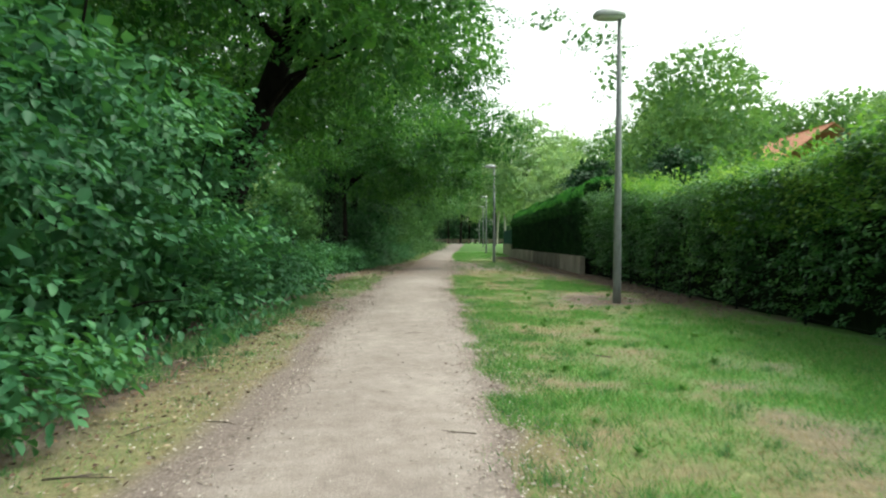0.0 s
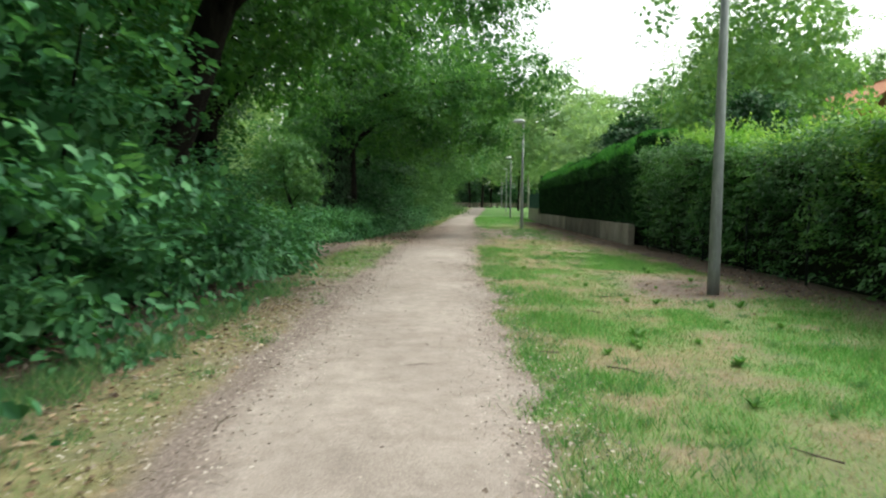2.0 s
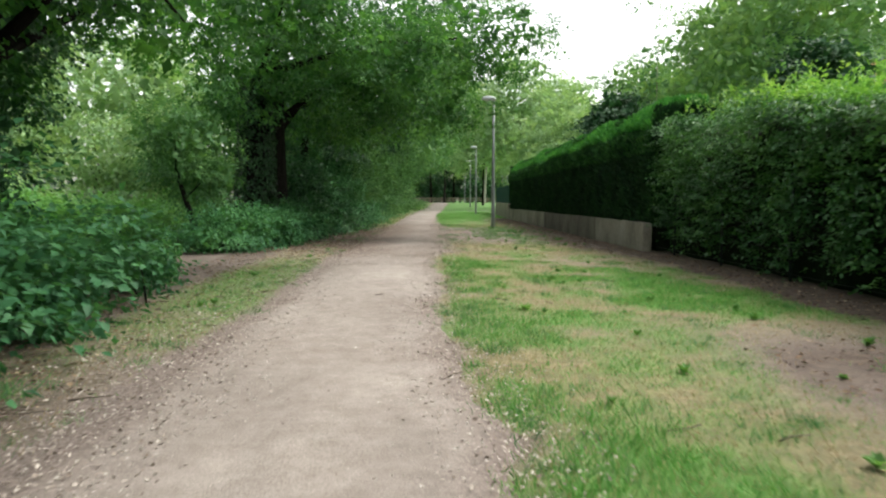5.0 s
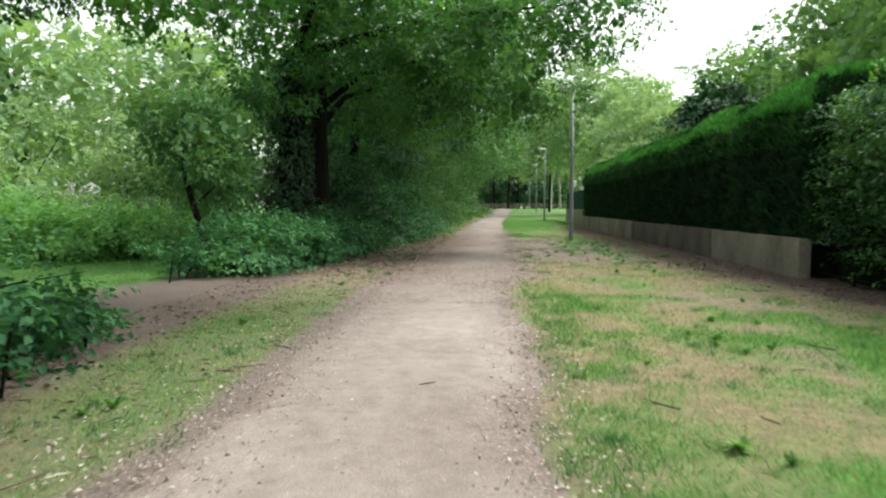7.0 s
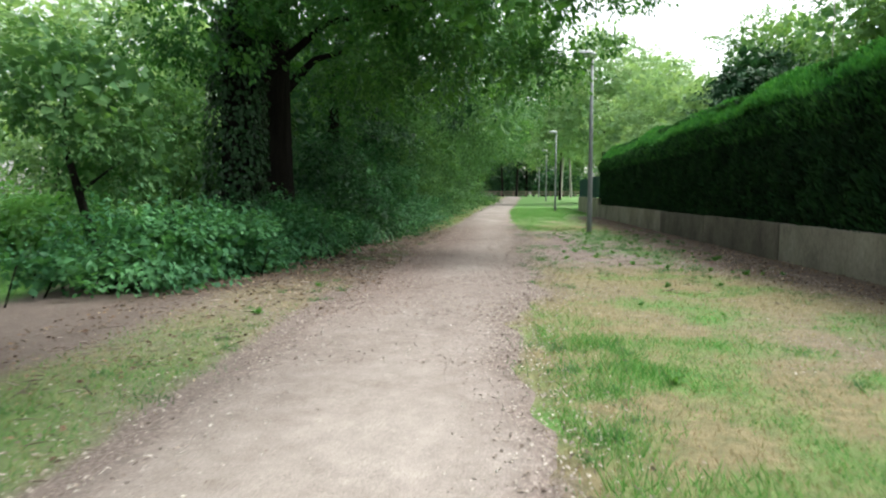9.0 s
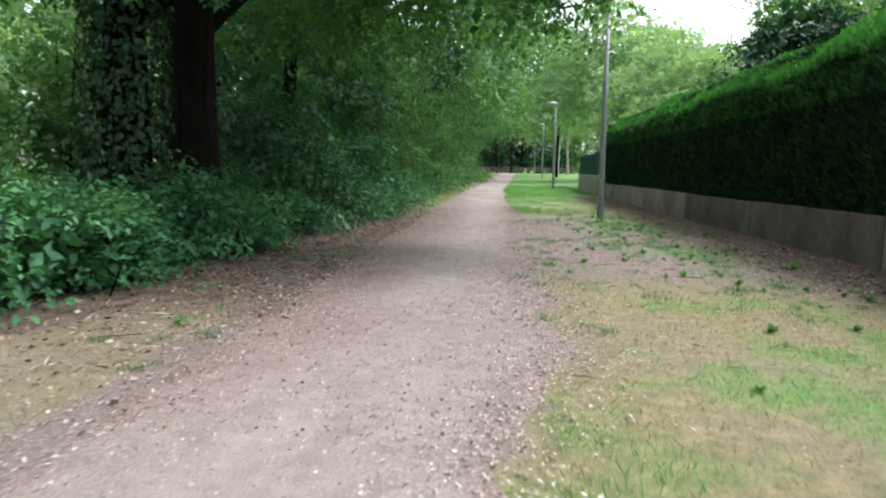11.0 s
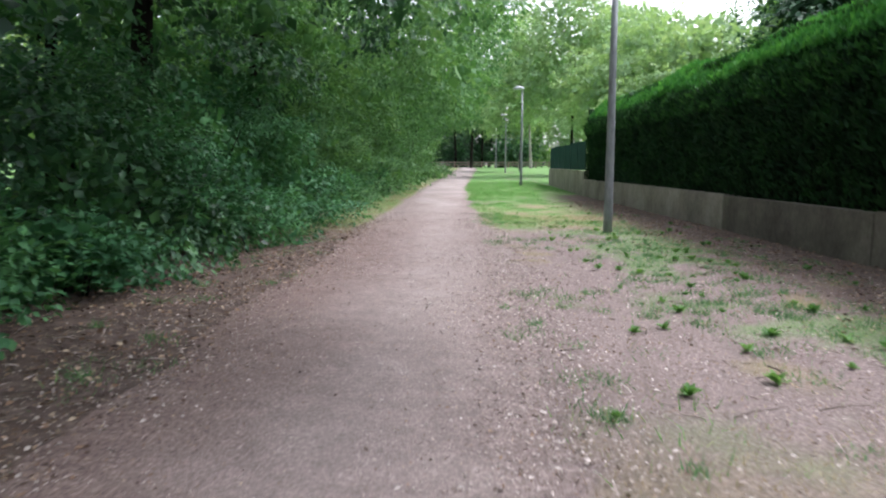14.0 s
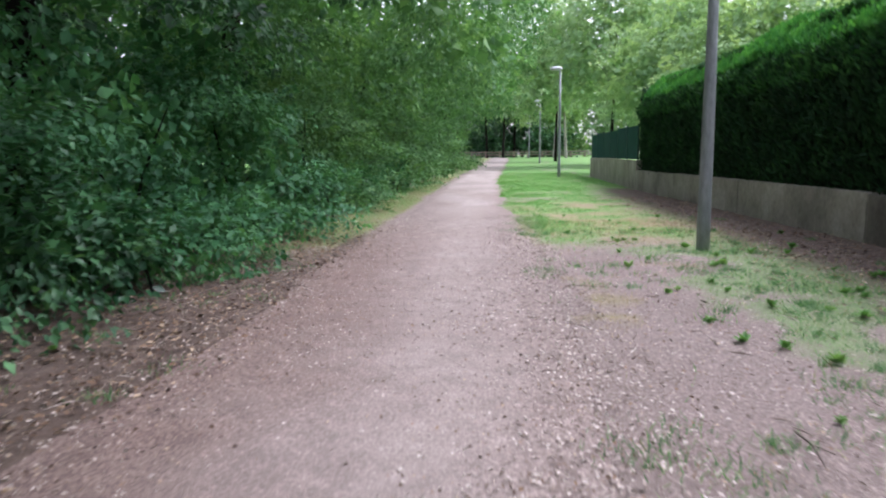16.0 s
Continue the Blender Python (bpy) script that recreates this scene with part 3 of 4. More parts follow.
def leafy_hedge():
    """A loose broadleaf hedge behind a green wire fence, young shoots on top."""
    rng = np.random.default_rng(4)
    y0, y1, xf = -3.0, 26.6, 5.5
    root = thing("leafy_hedge", xf + 0.8, 12, 0, "overgrown broadleaf hedge with pale young shoots on top", "hedge")
    off = np.array([-(xf + 0.8), -12.0, 0.0])

    def top(y):
        return np.interp(y, [0, 8, 13, 17, 24], [3.1, 2.95, 2.48, 2.6, 3.05]) + 0.6 * (fbm(y, y * 0 + 2, 1.8, 71) - 0.5)

    # core: dark sheet added for the shade within the leaves
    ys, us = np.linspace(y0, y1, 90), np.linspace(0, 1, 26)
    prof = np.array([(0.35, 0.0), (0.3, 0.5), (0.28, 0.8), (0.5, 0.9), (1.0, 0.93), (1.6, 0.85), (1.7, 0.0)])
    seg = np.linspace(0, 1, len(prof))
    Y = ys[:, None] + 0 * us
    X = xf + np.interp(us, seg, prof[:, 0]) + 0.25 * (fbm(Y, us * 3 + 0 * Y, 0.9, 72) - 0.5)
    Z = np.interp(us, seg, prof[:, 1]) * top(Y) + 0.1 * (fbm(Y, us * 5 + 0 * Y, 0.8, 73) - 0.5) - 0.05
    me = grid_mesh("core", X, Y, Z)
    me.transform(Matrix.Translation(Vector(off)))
    part_mesh("core", me, HEDGE_SHADE, root, "dark sheet for the shaded inside")
    n = 6400
    y = y0 + (y1 - y0) * rng.random(n)
    z = 0.05 + (top(y) - 0.05) * rng.random(n) ** 0.75
    x = xf + 0.3 - 0.42 * rng.random(n) * (0.45 + 0.75 * z / 2.5) - 0.35 * (fbm(y, z, 0.9, 74) - 0.5)
    keep = rng.random(n) < 0.4 + 0.6 * smooth(0.36, 0.56, fbm(y, z, 1.0, 76) + 0.2 * (z - 1.45))
    x, y, z = x[keep], y[keep], z[keep]
    P, D, N, L, W = sprays(rng, np.stack([x, y, z], 1), np.array([-0.9, 0, 0.1]), 14, 0.32, 0.09, 0.085, 0.6, 0.3)
    part_mesh("foliage", leaf_mesh("foliage", P + off, D, N, L, W, False), LEAF_HEDGE, root)
    n = 2600
    y = y0 + (y1 - 4.0 - y0) * rng.random(n)
    x = xf + 0.12 + 1.5 * rng.random(n)
    z = top(y) - 0.14 + 0.2 * rng.random(n) + 0.5 * (fbm(x, y, 0.9, 75) - 0.5)
    P, D, N, L, W = sprays(rng, np.stack([x, y, z], 1), np.array([-0.2, 0, 0.7]), 13, 0.36, 0.08, 0.085, 0.6, 0.0)
    part_mesh("top_growth", leaf_mesh("top_growth", P + off, D, N, L, W, False), LEAF_SHOOT, root, "pale green young and skylit shoots")
    # extra pale leaves down the near front paint in the skylight it catches
    n = 2000
    y = y0 + (14 - y0) * rng.random(n)
    z = top(y) - 0.1 - 1.0 * rng.random(n) ** 1.6
    x = xf + 0.16 - 0.3 * rng.random(n)
    P, D, N, L, W = sprays(rng, np.stack([x, y, z], 1), np.array([-0.8, 0, 0.3]), 12, 0.32, 0.08, 0.085, 0.6, 0.1)
    part_mesh("skylit_growth", leaf_mesh("skylit_growth", P + off, D, N, L, W, False), LEAF_SHOOT, root, "pale green young and skylit shoots")
    n = 240
    y = y0 + (y1 - y0) * rng.random(n)
    x = xf + 0.2 + 1.2 * rng.random(n)
    z = top(y) + 0.1 + 0.25 * rng.random(n)
    P, D, N, L, W = sprays(rng, np.stack([x, y, z], 1), np.array([0, 0, 1.6]), 14, 0.6, 0.04, 0.08, 0.6, -0.3)
    part_mesh("tall_growth", leaf_mesh("tall_growth", P + off, D, N, L, W), LEAF_SHOOT, root)
    return root


def wire_fence():
    root = thing("wire_fence", 5.56, 12, 0, "dark green wire fence with round posts along hedge", "fence")
    for y in np.arange(-2.0, 26.6, 2.5):
        bm = bmesh.new()
        tube(bm, [(0, y - 12, -0.1), (0, y - 12, 1.55)], [0.024, 0.024], 8)
        part("post", bm, DARK_WIRE, root)
    for z in (0.12, 0.5, 0.88, 1.26, 1.5):
        bm = bmesh.new()
        tube(bm, [(0, -14.0, z), (0, 14.6, z)], [0.004, 0.004], 5)
        part("wire", bm, DARK_WIRE, root)


cypress_hedge()
leafy_hedge()
wire_fence()


# ---- lamps ----
def street_lamp(x, y, lean=0.0, tall=1.0):
    z = float(ground_z(x, y))
    root = thing("street_lamp", x, y, z, "tall grey metal street lamp with flat overhanging head", "street lamp", "lamps along the path")
    root.rotation_euler, root.scale = (0, lean, 0), (1, 1, tall)
    bm = bmesh.new()
    tube(bm, [(0, 0, -0.1), (0, 0, 0.4), (0, 0, 3.2), (0, 0, 5.78)], [0.088, 0.085, 0.066, 0.045], 20)
    part("pole", bm, POLE, root)

    def saucer(rows):
        bm = bmesh.new()
        rings = []
        for s, h in rows:
            ring = []
            for k in range(28):
                t = 2 * math.pi * k / 28
                cx = math.copysign(abs(math.cos(t)) ** 0.7, math.cos(t))
                cy = math.copysign(abs(math.sin(t)) ** 0.7, math.sin(t))
                ring.append(bm.verts.new((-0.22 + 0.34 * s * cx, 0.2 * s * cy, h)))
            rings.append(ring)
        for a, b in zip(rings, rings[1:]):
            for k in range(28):
                bm.faces.new((a[k], a[(k + 1) % 28], b[(k + 1) % 28], b[k])).smooth = True
        bm.faces.new(rings[0][::-1])
        bm.faces.new(rings[-1])
        return bm

    head = part("lamp_head", saucer([(0.9, 5.75), (1.0, 5.76), (1.0, 5.82), (0.85, 5.87), (0.5, 5.92), (0.2, 5.935)]), LAMP_HEAD, root)
    part("lens", saucer([(0.55, 5.712), (0.8, 5.73), (0.84, 5.748)]), LENS, head, "milky lens")
    return root


for lx, ly, ln, tl in ((3.56, 14.2, 0.006, 1.04), (2.8, 40.78, 0.0, 1.0), (3.95, 69.3, 0.0, 1.0), (5.1, 97.0, 0.0, 1.0), (5.75, 123.0, 0.0, 1.0)):
    street_lamp(lx, ly, ln, tl)


# ---- trees ----
def tree(name, x, y, trunk, radius, blobs, n, per, size, leaves, label, category="tree", fine=True, bark=BARK, seed=1, droop=0.25, ivy=False, aspect=0.62, shell=0.45, limbs=9, inner=0.11, taper=0.62):
    """trunk: points above the foot; blobs: ellipsoids of the crown in world metres."""
    rng = np.random.default_rng(seed)
    z = float(ground_z(x, y))
    root = thing(name, x, y, z, label, category)
    bm = bmesh.new()
    pts = [(0, 0, -0.15), (0, 0, 0.12)] + list(trunk)
    m = len(pts) - 1
    radii = [radius * 1.35, radius * 1.12] + [radius * (1 - taper * (i / m)) for i in range(1, m)]
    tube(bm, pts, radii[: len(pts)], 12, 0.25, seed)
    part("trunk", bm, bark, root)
    if limbs:
        for i, b in enumerate(blobs[:limbs]):
            q = Vector(pts[-1]) if i % 2 == 0 or len(pts) < 4 else Vector(pts[-2])
            e = Vector((b[0] - x, b[1] - y, b[2] - z))
            mid = q.lerp(e, 0.5) + Vector((rng.normal(0, 0.2), rng.normal(0, 0.2), 0.25 + rng.normal(0, 0.15)))
            bm = bmesh.new()
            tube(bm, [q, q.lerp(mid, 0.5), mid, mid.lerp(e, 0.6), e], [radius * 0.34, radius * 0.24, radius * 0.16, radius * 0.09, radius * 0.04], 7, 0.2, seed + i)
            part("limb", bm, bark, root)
    c, o = in_blobs(rng, blobs, n, shell, size * 3.2)
    keep = c[:, 2] > z + 0.1
    c, o = c[keep], o[keep]
    P, D, N, L, W = sprays(rng, c, o, per, size * 4.5, size * 1.1, size, aspect, droop)
    part_mesh("crown", leaf_mesh("crown", P - np.array([x, y, z]), D, N, L, W, fine), leaves, root)
    if inner:
        P, D, N, L, W = inner_leaves(rng, blobs, int(n * per * inner), size * 2.4)
        part_mesh("inner_crown", leaf_mesh("inner_crown", P - np.array([x, y, z]), D, N, L, W, False), leaves, root)
    if ivy:
        k = 5000
        h = 0.1 + 5.0 * rng.random(k) ** 1.2
        a = 2 * np.pi * rng.random(k)
        r = radius * (1.16 - 0.05 * h) + 0.16 * rng.random(k) + 0.1 * fbm(a * 2, h, 0.8, 81)
        px = np.interp(h, [p[2] for p in pts], [p[0] for p in pts])
        py = np.interp(h, [p[2] for p in pts], [p[1] for p in pts])
        out = np.stack([np.cos(a), np.sin(a), 0 * a], 1)
        P = np.stack([px, py, h], 1) + out * r[:, None]
        L = 0.1 * rng.uniform(0.6, 1.3, k)
        part_mesh("ivy", leaf_mesh("ivy", P, np.array([0, 0, -0.8]) + out * 0.3 + rng.normal(0, 0.4, (k, 3)), out + rng.normal(0, 0.3, (k, 3)), L, L * 0.8), IVY, root, "glossy dark ivy")
    return root


def shrub(x, y, blobs, n, per, size, leaves, label, seed, fine=True, droop=0.25, name="shrub"):
    """Many thin stems from the ground with leafy sprays from the foot up."""
    rng = np.random.default_rng(seed)
    root = thing(name, x, y, 0, label, "shrub")
    thick = min(1.0, 0.35 + 0.25 * max(b[2] for b in blobs))
    for k in range(7):
        bm = bmesh.new()
        b = blobs[k % len(blobs)]
        e = Vector((b[0] - x + rng.normal(0, b[3] * 0.4), b[1] - y + rng.normal(0, b[4] * 0.4), b[2] + b[5] * rng.uniform(0.2, 0.7)))
        f = Vector((rng.normal(0, 0.3), rng.normal(0, 0.4), -0.05))
        tube(bm, [f, f.lerp(e, 0.4) + Vector((0, 0, 0.25)), f.lerp(e, 0.75) + Vector((0, 0, 0.15)), e], [0.03 * thick, 0.024 * thick, 0.016 * thick, 0.006 * thick], 6)
        part("stem", bm, BARK, root)
    c, o = in_blobs(rng, blobs, n, 0.66, size * 3.2, 20)
    c[:, 2] = np.where(c[:, 2] < 0.06, rng.uniform(0.06, 0.5, len(c)), c[:, 2])
    P, D, N, L, W = sprays(rng, c, o, per, size * 5, size * 1.2, size, 0.66, droop)
    P[:, 2] = np.maximum(P[:, 2], 0.03)
    part_mesh("foliage", leaf_mesh("foliage", P - np.array([x, y, 0]), D, N, L, W, fine), leaves, root)
    P, D, N, L, W = inner_leaves(rng, blobs, int(n * per * 0.18), size * 1.7, 0.66)
    P[:, 2] = np.maximum(P[:, 2], 0.1)
    part_mesh("inner_foliage", leaf_mesh("inner_foliage", P - np.array([x, y, 0]), D, N, L, W, False), leaves, root)
    return root


# shrubs along the left verge
SHRUB_LABEL = "dense dark green broadleaf shrub beside the path"
for k, (sx, sy, h, r) in enumerate(((-4.7, -1.5, 4.8, 1.7), (-4.7, 1.6, 4.8, 1.75), (-4.55, 4.4, 4.9, 1.8), (-4.5, 7.2, 5.6, 1.75), (-4.55, 10.2, 4.3, 1.6), (-4.75, 13.4, 2.2, 1.6), (-4.85, 16.3, 1.8, 1.5))):
    shrub(sx, sy, [(sx, sy, h * 0.45, r, 1.9, h * 0.48), (sx + 0.35, sy + 0.9, h * 0.2, r * 0.95, 1.3, h * 0.24), (sx + 0.3, sy - 0.6, 0.45, r, 1.4, 0.6), (sx - 0.2, sy - 0.6, h * 0.75, r * 0.95, 1.5, h * 0.3)], 1000 if h > 4 else 800, 13, 0.115, LEAF_SHRUB, SHRUB_LABEL, 100 + k, 0 < sy < 12)
# near y 36 the leaf colour holds the shade of the trees above
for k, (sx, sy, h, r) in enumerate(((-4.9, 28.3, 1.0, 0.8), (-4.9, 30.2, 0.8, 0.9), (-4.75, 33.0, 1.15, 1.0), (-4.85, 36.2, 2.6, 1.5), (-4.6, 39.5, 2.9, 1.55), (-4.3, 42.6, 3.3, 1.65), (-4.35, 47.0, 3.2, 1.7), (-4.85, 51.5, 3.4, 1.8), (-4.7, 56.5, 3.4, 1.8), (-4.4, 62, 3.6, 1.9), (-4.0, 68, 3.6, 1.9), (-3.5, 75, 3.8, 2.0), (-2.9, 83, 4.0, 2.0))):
    # past y 44 the leaf colour is paled for haze
    shrub(sx, sy, [(sx, sy, h * 0.45, r, 2.1, h * 0.5), (sx + 0.35, sy + 0.9, h * 0.2, r * 0.95, 1.5, h * 0.25), (sx + 0.3, sy - 0.6, 0.4, r, 1.5, 0.55), (sx - 0.4, sy - 0.6, h * 0.75, r * 0.9, 1.6, h * 0.35)], 800 if sy < 50 else 450, 11, 0.1 if sy < 50 else 0.15, LEAF_SHADED if 35 < sy < 38 else LEAF_SHRUB if sy < 44 else LEAF_MID, SHRUB_LABEL, 120 + k, False)

for k, (sx, sy, h, r) in enumerate(((-4.15, 18.7, 1.0, 0.8), (-4.3, 20.0, 0.6, 0.5), (-5.75, 26.0, 0.75, 0.6), (-4.9, 26.7, 0.8, 0.6), (-4.2, 28.6, 0.8, 0.6), (-4.1, 31.4, 0.7, 0.65), (-4.0, 34.4, 1.0, 0.6), (-3.75, 37.6, 1.3, 0.75), (-3.75, 41.4, 1.1, 0.7), (-3.7, 45.2, 1.6, 0.9), (-3.5, 50.0, 1.4, 0.8), (-3.3, 55.0, 1.7, 0.9))):
    shrub(sx, sy, [(sx, sy, h * 0.5, r, r * 1.5, h * 0.5), (sx + 0.1, sy + 0.5, h * 0.3, r, r, h * 0.3)], 130, 12, 0.085, LEAF_SHRUB, "low leafy bush at the foot of taller shrubs", 190 + k, sy < 40)

# big trees whose boughs hang over the path
OAK = "large broadleaf tree with boughs over the path"
tree("tree", -5.2, 13.9, [(0.3, 0.1, 1.2), (0.8, 0.2, 2.6), (1.25, 0.2, 3.9), (1.8, 0.3, 5.4)], 0.34,
     [(-3.2, 13.4, 7.4, 3.2, 3.2, 2.4), (-0.9, 14.5, 6.4, 2.0, 2.8, 1.7), (-0.6, 12.0, 7.6, 1.6, 2.2, 1.2), (-1.7, 12.6, 4.9, 1.2, 1.9, 1.0), (-5.8, 11.0, 6.6, 3.0, 3.2, 2.6), (-4.6, 16.8, 5.0, 2.4, 2.2, 1.7), (-2.6, 18.5, 5.6, 2.4, 2.4, 1.6)], 2700, 16, 0.12, LEAF_TREE, OAK, seed=11, inner=0.07, fine=False, taper=0.4)
tree("tree", -5.2, 5.0, [(0, 0, 1.5), (0.1, 0.2, 3.2), (0.2, 0.3, 5.2)], 0.24,
     [(-5.2, 5.6, 6.4, 2.3, 3.0, 2.2), (-4.0, 8.4, 7.0, 1.8, 2.2, 1.7), (-6.8, 3.0, 6.2, 2.4, 3.0, 2.6)], 1200, 15, 0.115, LEAF_TREE, OAK, seed=12, fine=False)
tree("tree", -6.1, 19.2, [(0, 0, 1.5), (0.05, 0.1, 3.0), (0.2, 0.2, 5.0)], 0.34,
     [(-6.0, 19.4, 7.6, 3.0, 2.8, 2.2), (-3.2, 21.5, 7.4, 2.4, 2.6, 2.0), (-0.3, 23.5, 8.2, 2.4, 2.6, 2.3), (-8.0, 16.8, 6.6, 2.8, 2.8, 2.2), (-6.4, 18.4, 4.2, 1.9, 1.7, 1.6), (-5.0, 19.6, 5.2, 1.6, 1.5, 1.4), (-4.9, 24.3, 4.7, 2.0, 1.6, 0.8), (-6.6, 25.6, 5.6, 1.8, 1.6, 1.0)], 2700, 14, 0.12, LEAF_TREE, OAK, seed=13, fine=False)
tree("tree", -5.6, 31.8, [(0, 0, 1.5), (0.0, 0.1, 3.2), (0.15, 0.1, 5.2)], 0.42,
     [(-4.6, 31.6, 7.4, 3.2, 3.0, 2.4), (-0.6, 32.0, 5.4, 2.8, 2.6, 1.7), (1.8, 32.6, 6.6, 2.2, 2.4, 1.5), (-1.6, 35.0, 6.8, 2.8, 2.6, 2.0), (-5.6, 31.0, 4.6, 1.6, 1.5, 1.2), (-2.8, 31.8, 5.3, 1.9, 1.8, 1.2), (-0.5, 33.0, 3.95, 2.0, 1.6, 0.7), (1.1, 33.4, 4.2, 1.1, 1.3, 0.7), (-2.6, 32.6, 4.0, 1.6, 1.5, 0.75)], 3000, 16, 0.115, LEAF_TREE, "ivy-clad broadleaf tree with boughs over the path", seed=14, ivy=True, inner=0.05, limbs=3, fine=False)
tree("tree", -5.5, 33.7, [(0, 0, 1.5), (0.0, 0.1, 3.4), (-0.05, 0.2, 6.0)], 0.54,
     [(-5.4, 34.2, 7.6, 3.0, 3.0, 2.6), (-4.0, 36.4, 5.2, 2.2, 2.4, 1.9)], 900, 14, 0.12, LEAF_TREE, OAK, seed=15, fine=False, taper=0.3)
tree("tree", -5.98, 27.5, [(-0.12, 0.0, 0.7), (-0.35, 0.1, 1.3), (-0.6, 0.2, 2.0)], 0.09,
     [(-6.5, 27.8, 2.9, 1.5, 1.5, 1.0), (-6.3, 28.6, 2.0, 1.2, 1.2, 0.8)], 420, 14, 0.09, LEAF_MID, "small leaning tree at the edge of a clearing", seed=16)
# first tree's dark leaves paint in shade, the others' pale ones haze
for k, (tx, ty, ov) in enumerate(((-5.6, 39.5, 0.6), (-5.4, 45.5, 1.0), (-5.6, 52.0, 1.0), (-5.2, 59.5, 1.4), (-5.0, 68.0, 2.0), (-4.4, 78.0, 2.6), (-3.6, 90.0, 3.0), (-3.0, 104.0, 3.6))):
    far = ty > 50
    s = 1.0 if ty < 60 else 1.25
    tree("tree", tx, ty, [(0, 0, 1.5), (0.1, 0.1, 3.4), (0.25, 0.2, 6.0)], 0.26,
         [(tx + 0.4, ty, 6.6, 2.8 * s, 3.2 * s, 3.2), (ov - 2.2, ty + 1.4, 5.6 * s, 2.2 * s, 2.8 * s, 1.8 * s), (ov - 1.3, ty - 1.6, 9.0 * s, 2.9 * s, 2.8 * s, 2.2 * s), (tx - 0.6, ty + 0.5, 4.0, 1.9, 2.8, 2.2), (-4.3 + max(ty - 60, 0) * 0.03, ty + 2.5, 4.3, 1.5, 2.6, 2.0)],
         1250 if not far else 700, 13, 0.135 if not far else 0.22, LEAF_SHADED if ty < 44 else LEAF_MID, OAK, seed=20 + k, fine=False, inner=0.1, limbs=1)

# added filler tree; its dark leaves stand for the shade behind the trunks
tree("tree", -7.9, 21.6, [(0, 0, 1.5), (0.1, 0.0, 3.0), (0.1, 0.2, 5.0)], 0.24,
     [(-7.6, 21.4, 4.4, 1.7, 1.8, 2.0), (-6.9, 22.6, 6.2, 2.0, 1.8, 1.6), (-7.8, 21.2, 2.2, 1.4, 1.6, 1.4), (-9.0, 24.0, 6.0, 2.0, 2.0, 2.0)], 1500, 13, 0.12, LEAF_SHADED, "dense shade-toned broadleaf tree behind the shrubs", seed=38, fine=False)

# wood behind the shrubs, leaf colour past y 30 paled for haze
for k, (tx, ty, h) in enumerate(((-9.5, -1, 9), (-8.8, 4, 9), (-9.2, 9.0, 9), (-9.6, 14.0, 9), (-14, 6.5, 11), (-14.5, 13, 11), (-10.5, 18.8, 9), (-8.6, 42.0, 8), (-9.5, 50, 9.5), (-10, 57, 10), (-10, 66, 11), (-10, 78, 12), (-9, 92, 12))):
    tree("tree", tx, ty, [(0, 0, 1.5), (0.1, 0.0, 3.0), (0.1, 0.2, 5.0)], 0.2,
         [(tx, ty, h * 0.7, 2.7, 3.0, h * 0.32), (tx + 0.8, ty + 1.5, h * 0.36, 2.0, 2.4, h * 0.2), (tx + 0.5, ty - 1.2, h * 0.18, 2.0, 2.2, h * 0.17)],
         560, 9, 0.29, LEAF_TREE if ty < 30 else LEAF_MID, "broadleaf woodland tree behind the shrubs", seed=40 + k, fine=False)

# clearing with pale bushes
for k, (sx, sy, h, r, lm) in enumerate(((-9.0, 31.0, 1.5, 1.8, LEAF_BUSH), (-11.2, 29.5, 1.3, 1.7, LEAF_BUSH), (-13.0, 31.5, 1.8, 2.0, LEAF_BUSH), (-9.3, 36.4, 6.0, 1.8, LEAF_MID), (-12.5, 37.0, 5.2, 2.3, LEAF_PALE), (-15.5, 34.0, 4.6, 2.6, LEAF_PALE), (-17.5, 28.0, 4.5, 2.6, LEAF_BUSH))):
    shrub(sx, sy, [(sx, sy, h * 0.5, r, r, h * 0.52), (sx + 0.5, sy - 0.4, h * 0.3, r, r * 0.9, h * 0.32)], 700, 12, 0.13, lm, "pale green bush at the edge of a grassy clearing", 160 + k, False, name="bush")
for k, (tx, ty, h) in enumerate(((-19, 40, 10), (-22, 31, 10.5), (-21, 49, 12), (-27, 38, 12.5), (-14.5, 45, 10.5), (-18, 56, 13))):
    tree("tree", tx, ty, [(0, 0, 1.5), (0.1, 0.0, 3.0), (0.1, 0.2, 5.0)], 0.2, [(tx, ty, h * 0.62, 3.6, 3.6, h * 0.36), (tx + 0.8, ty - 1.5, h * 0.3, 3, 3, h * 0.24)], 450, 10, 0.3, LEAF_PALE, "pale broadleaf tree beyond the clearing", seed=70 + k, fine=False)

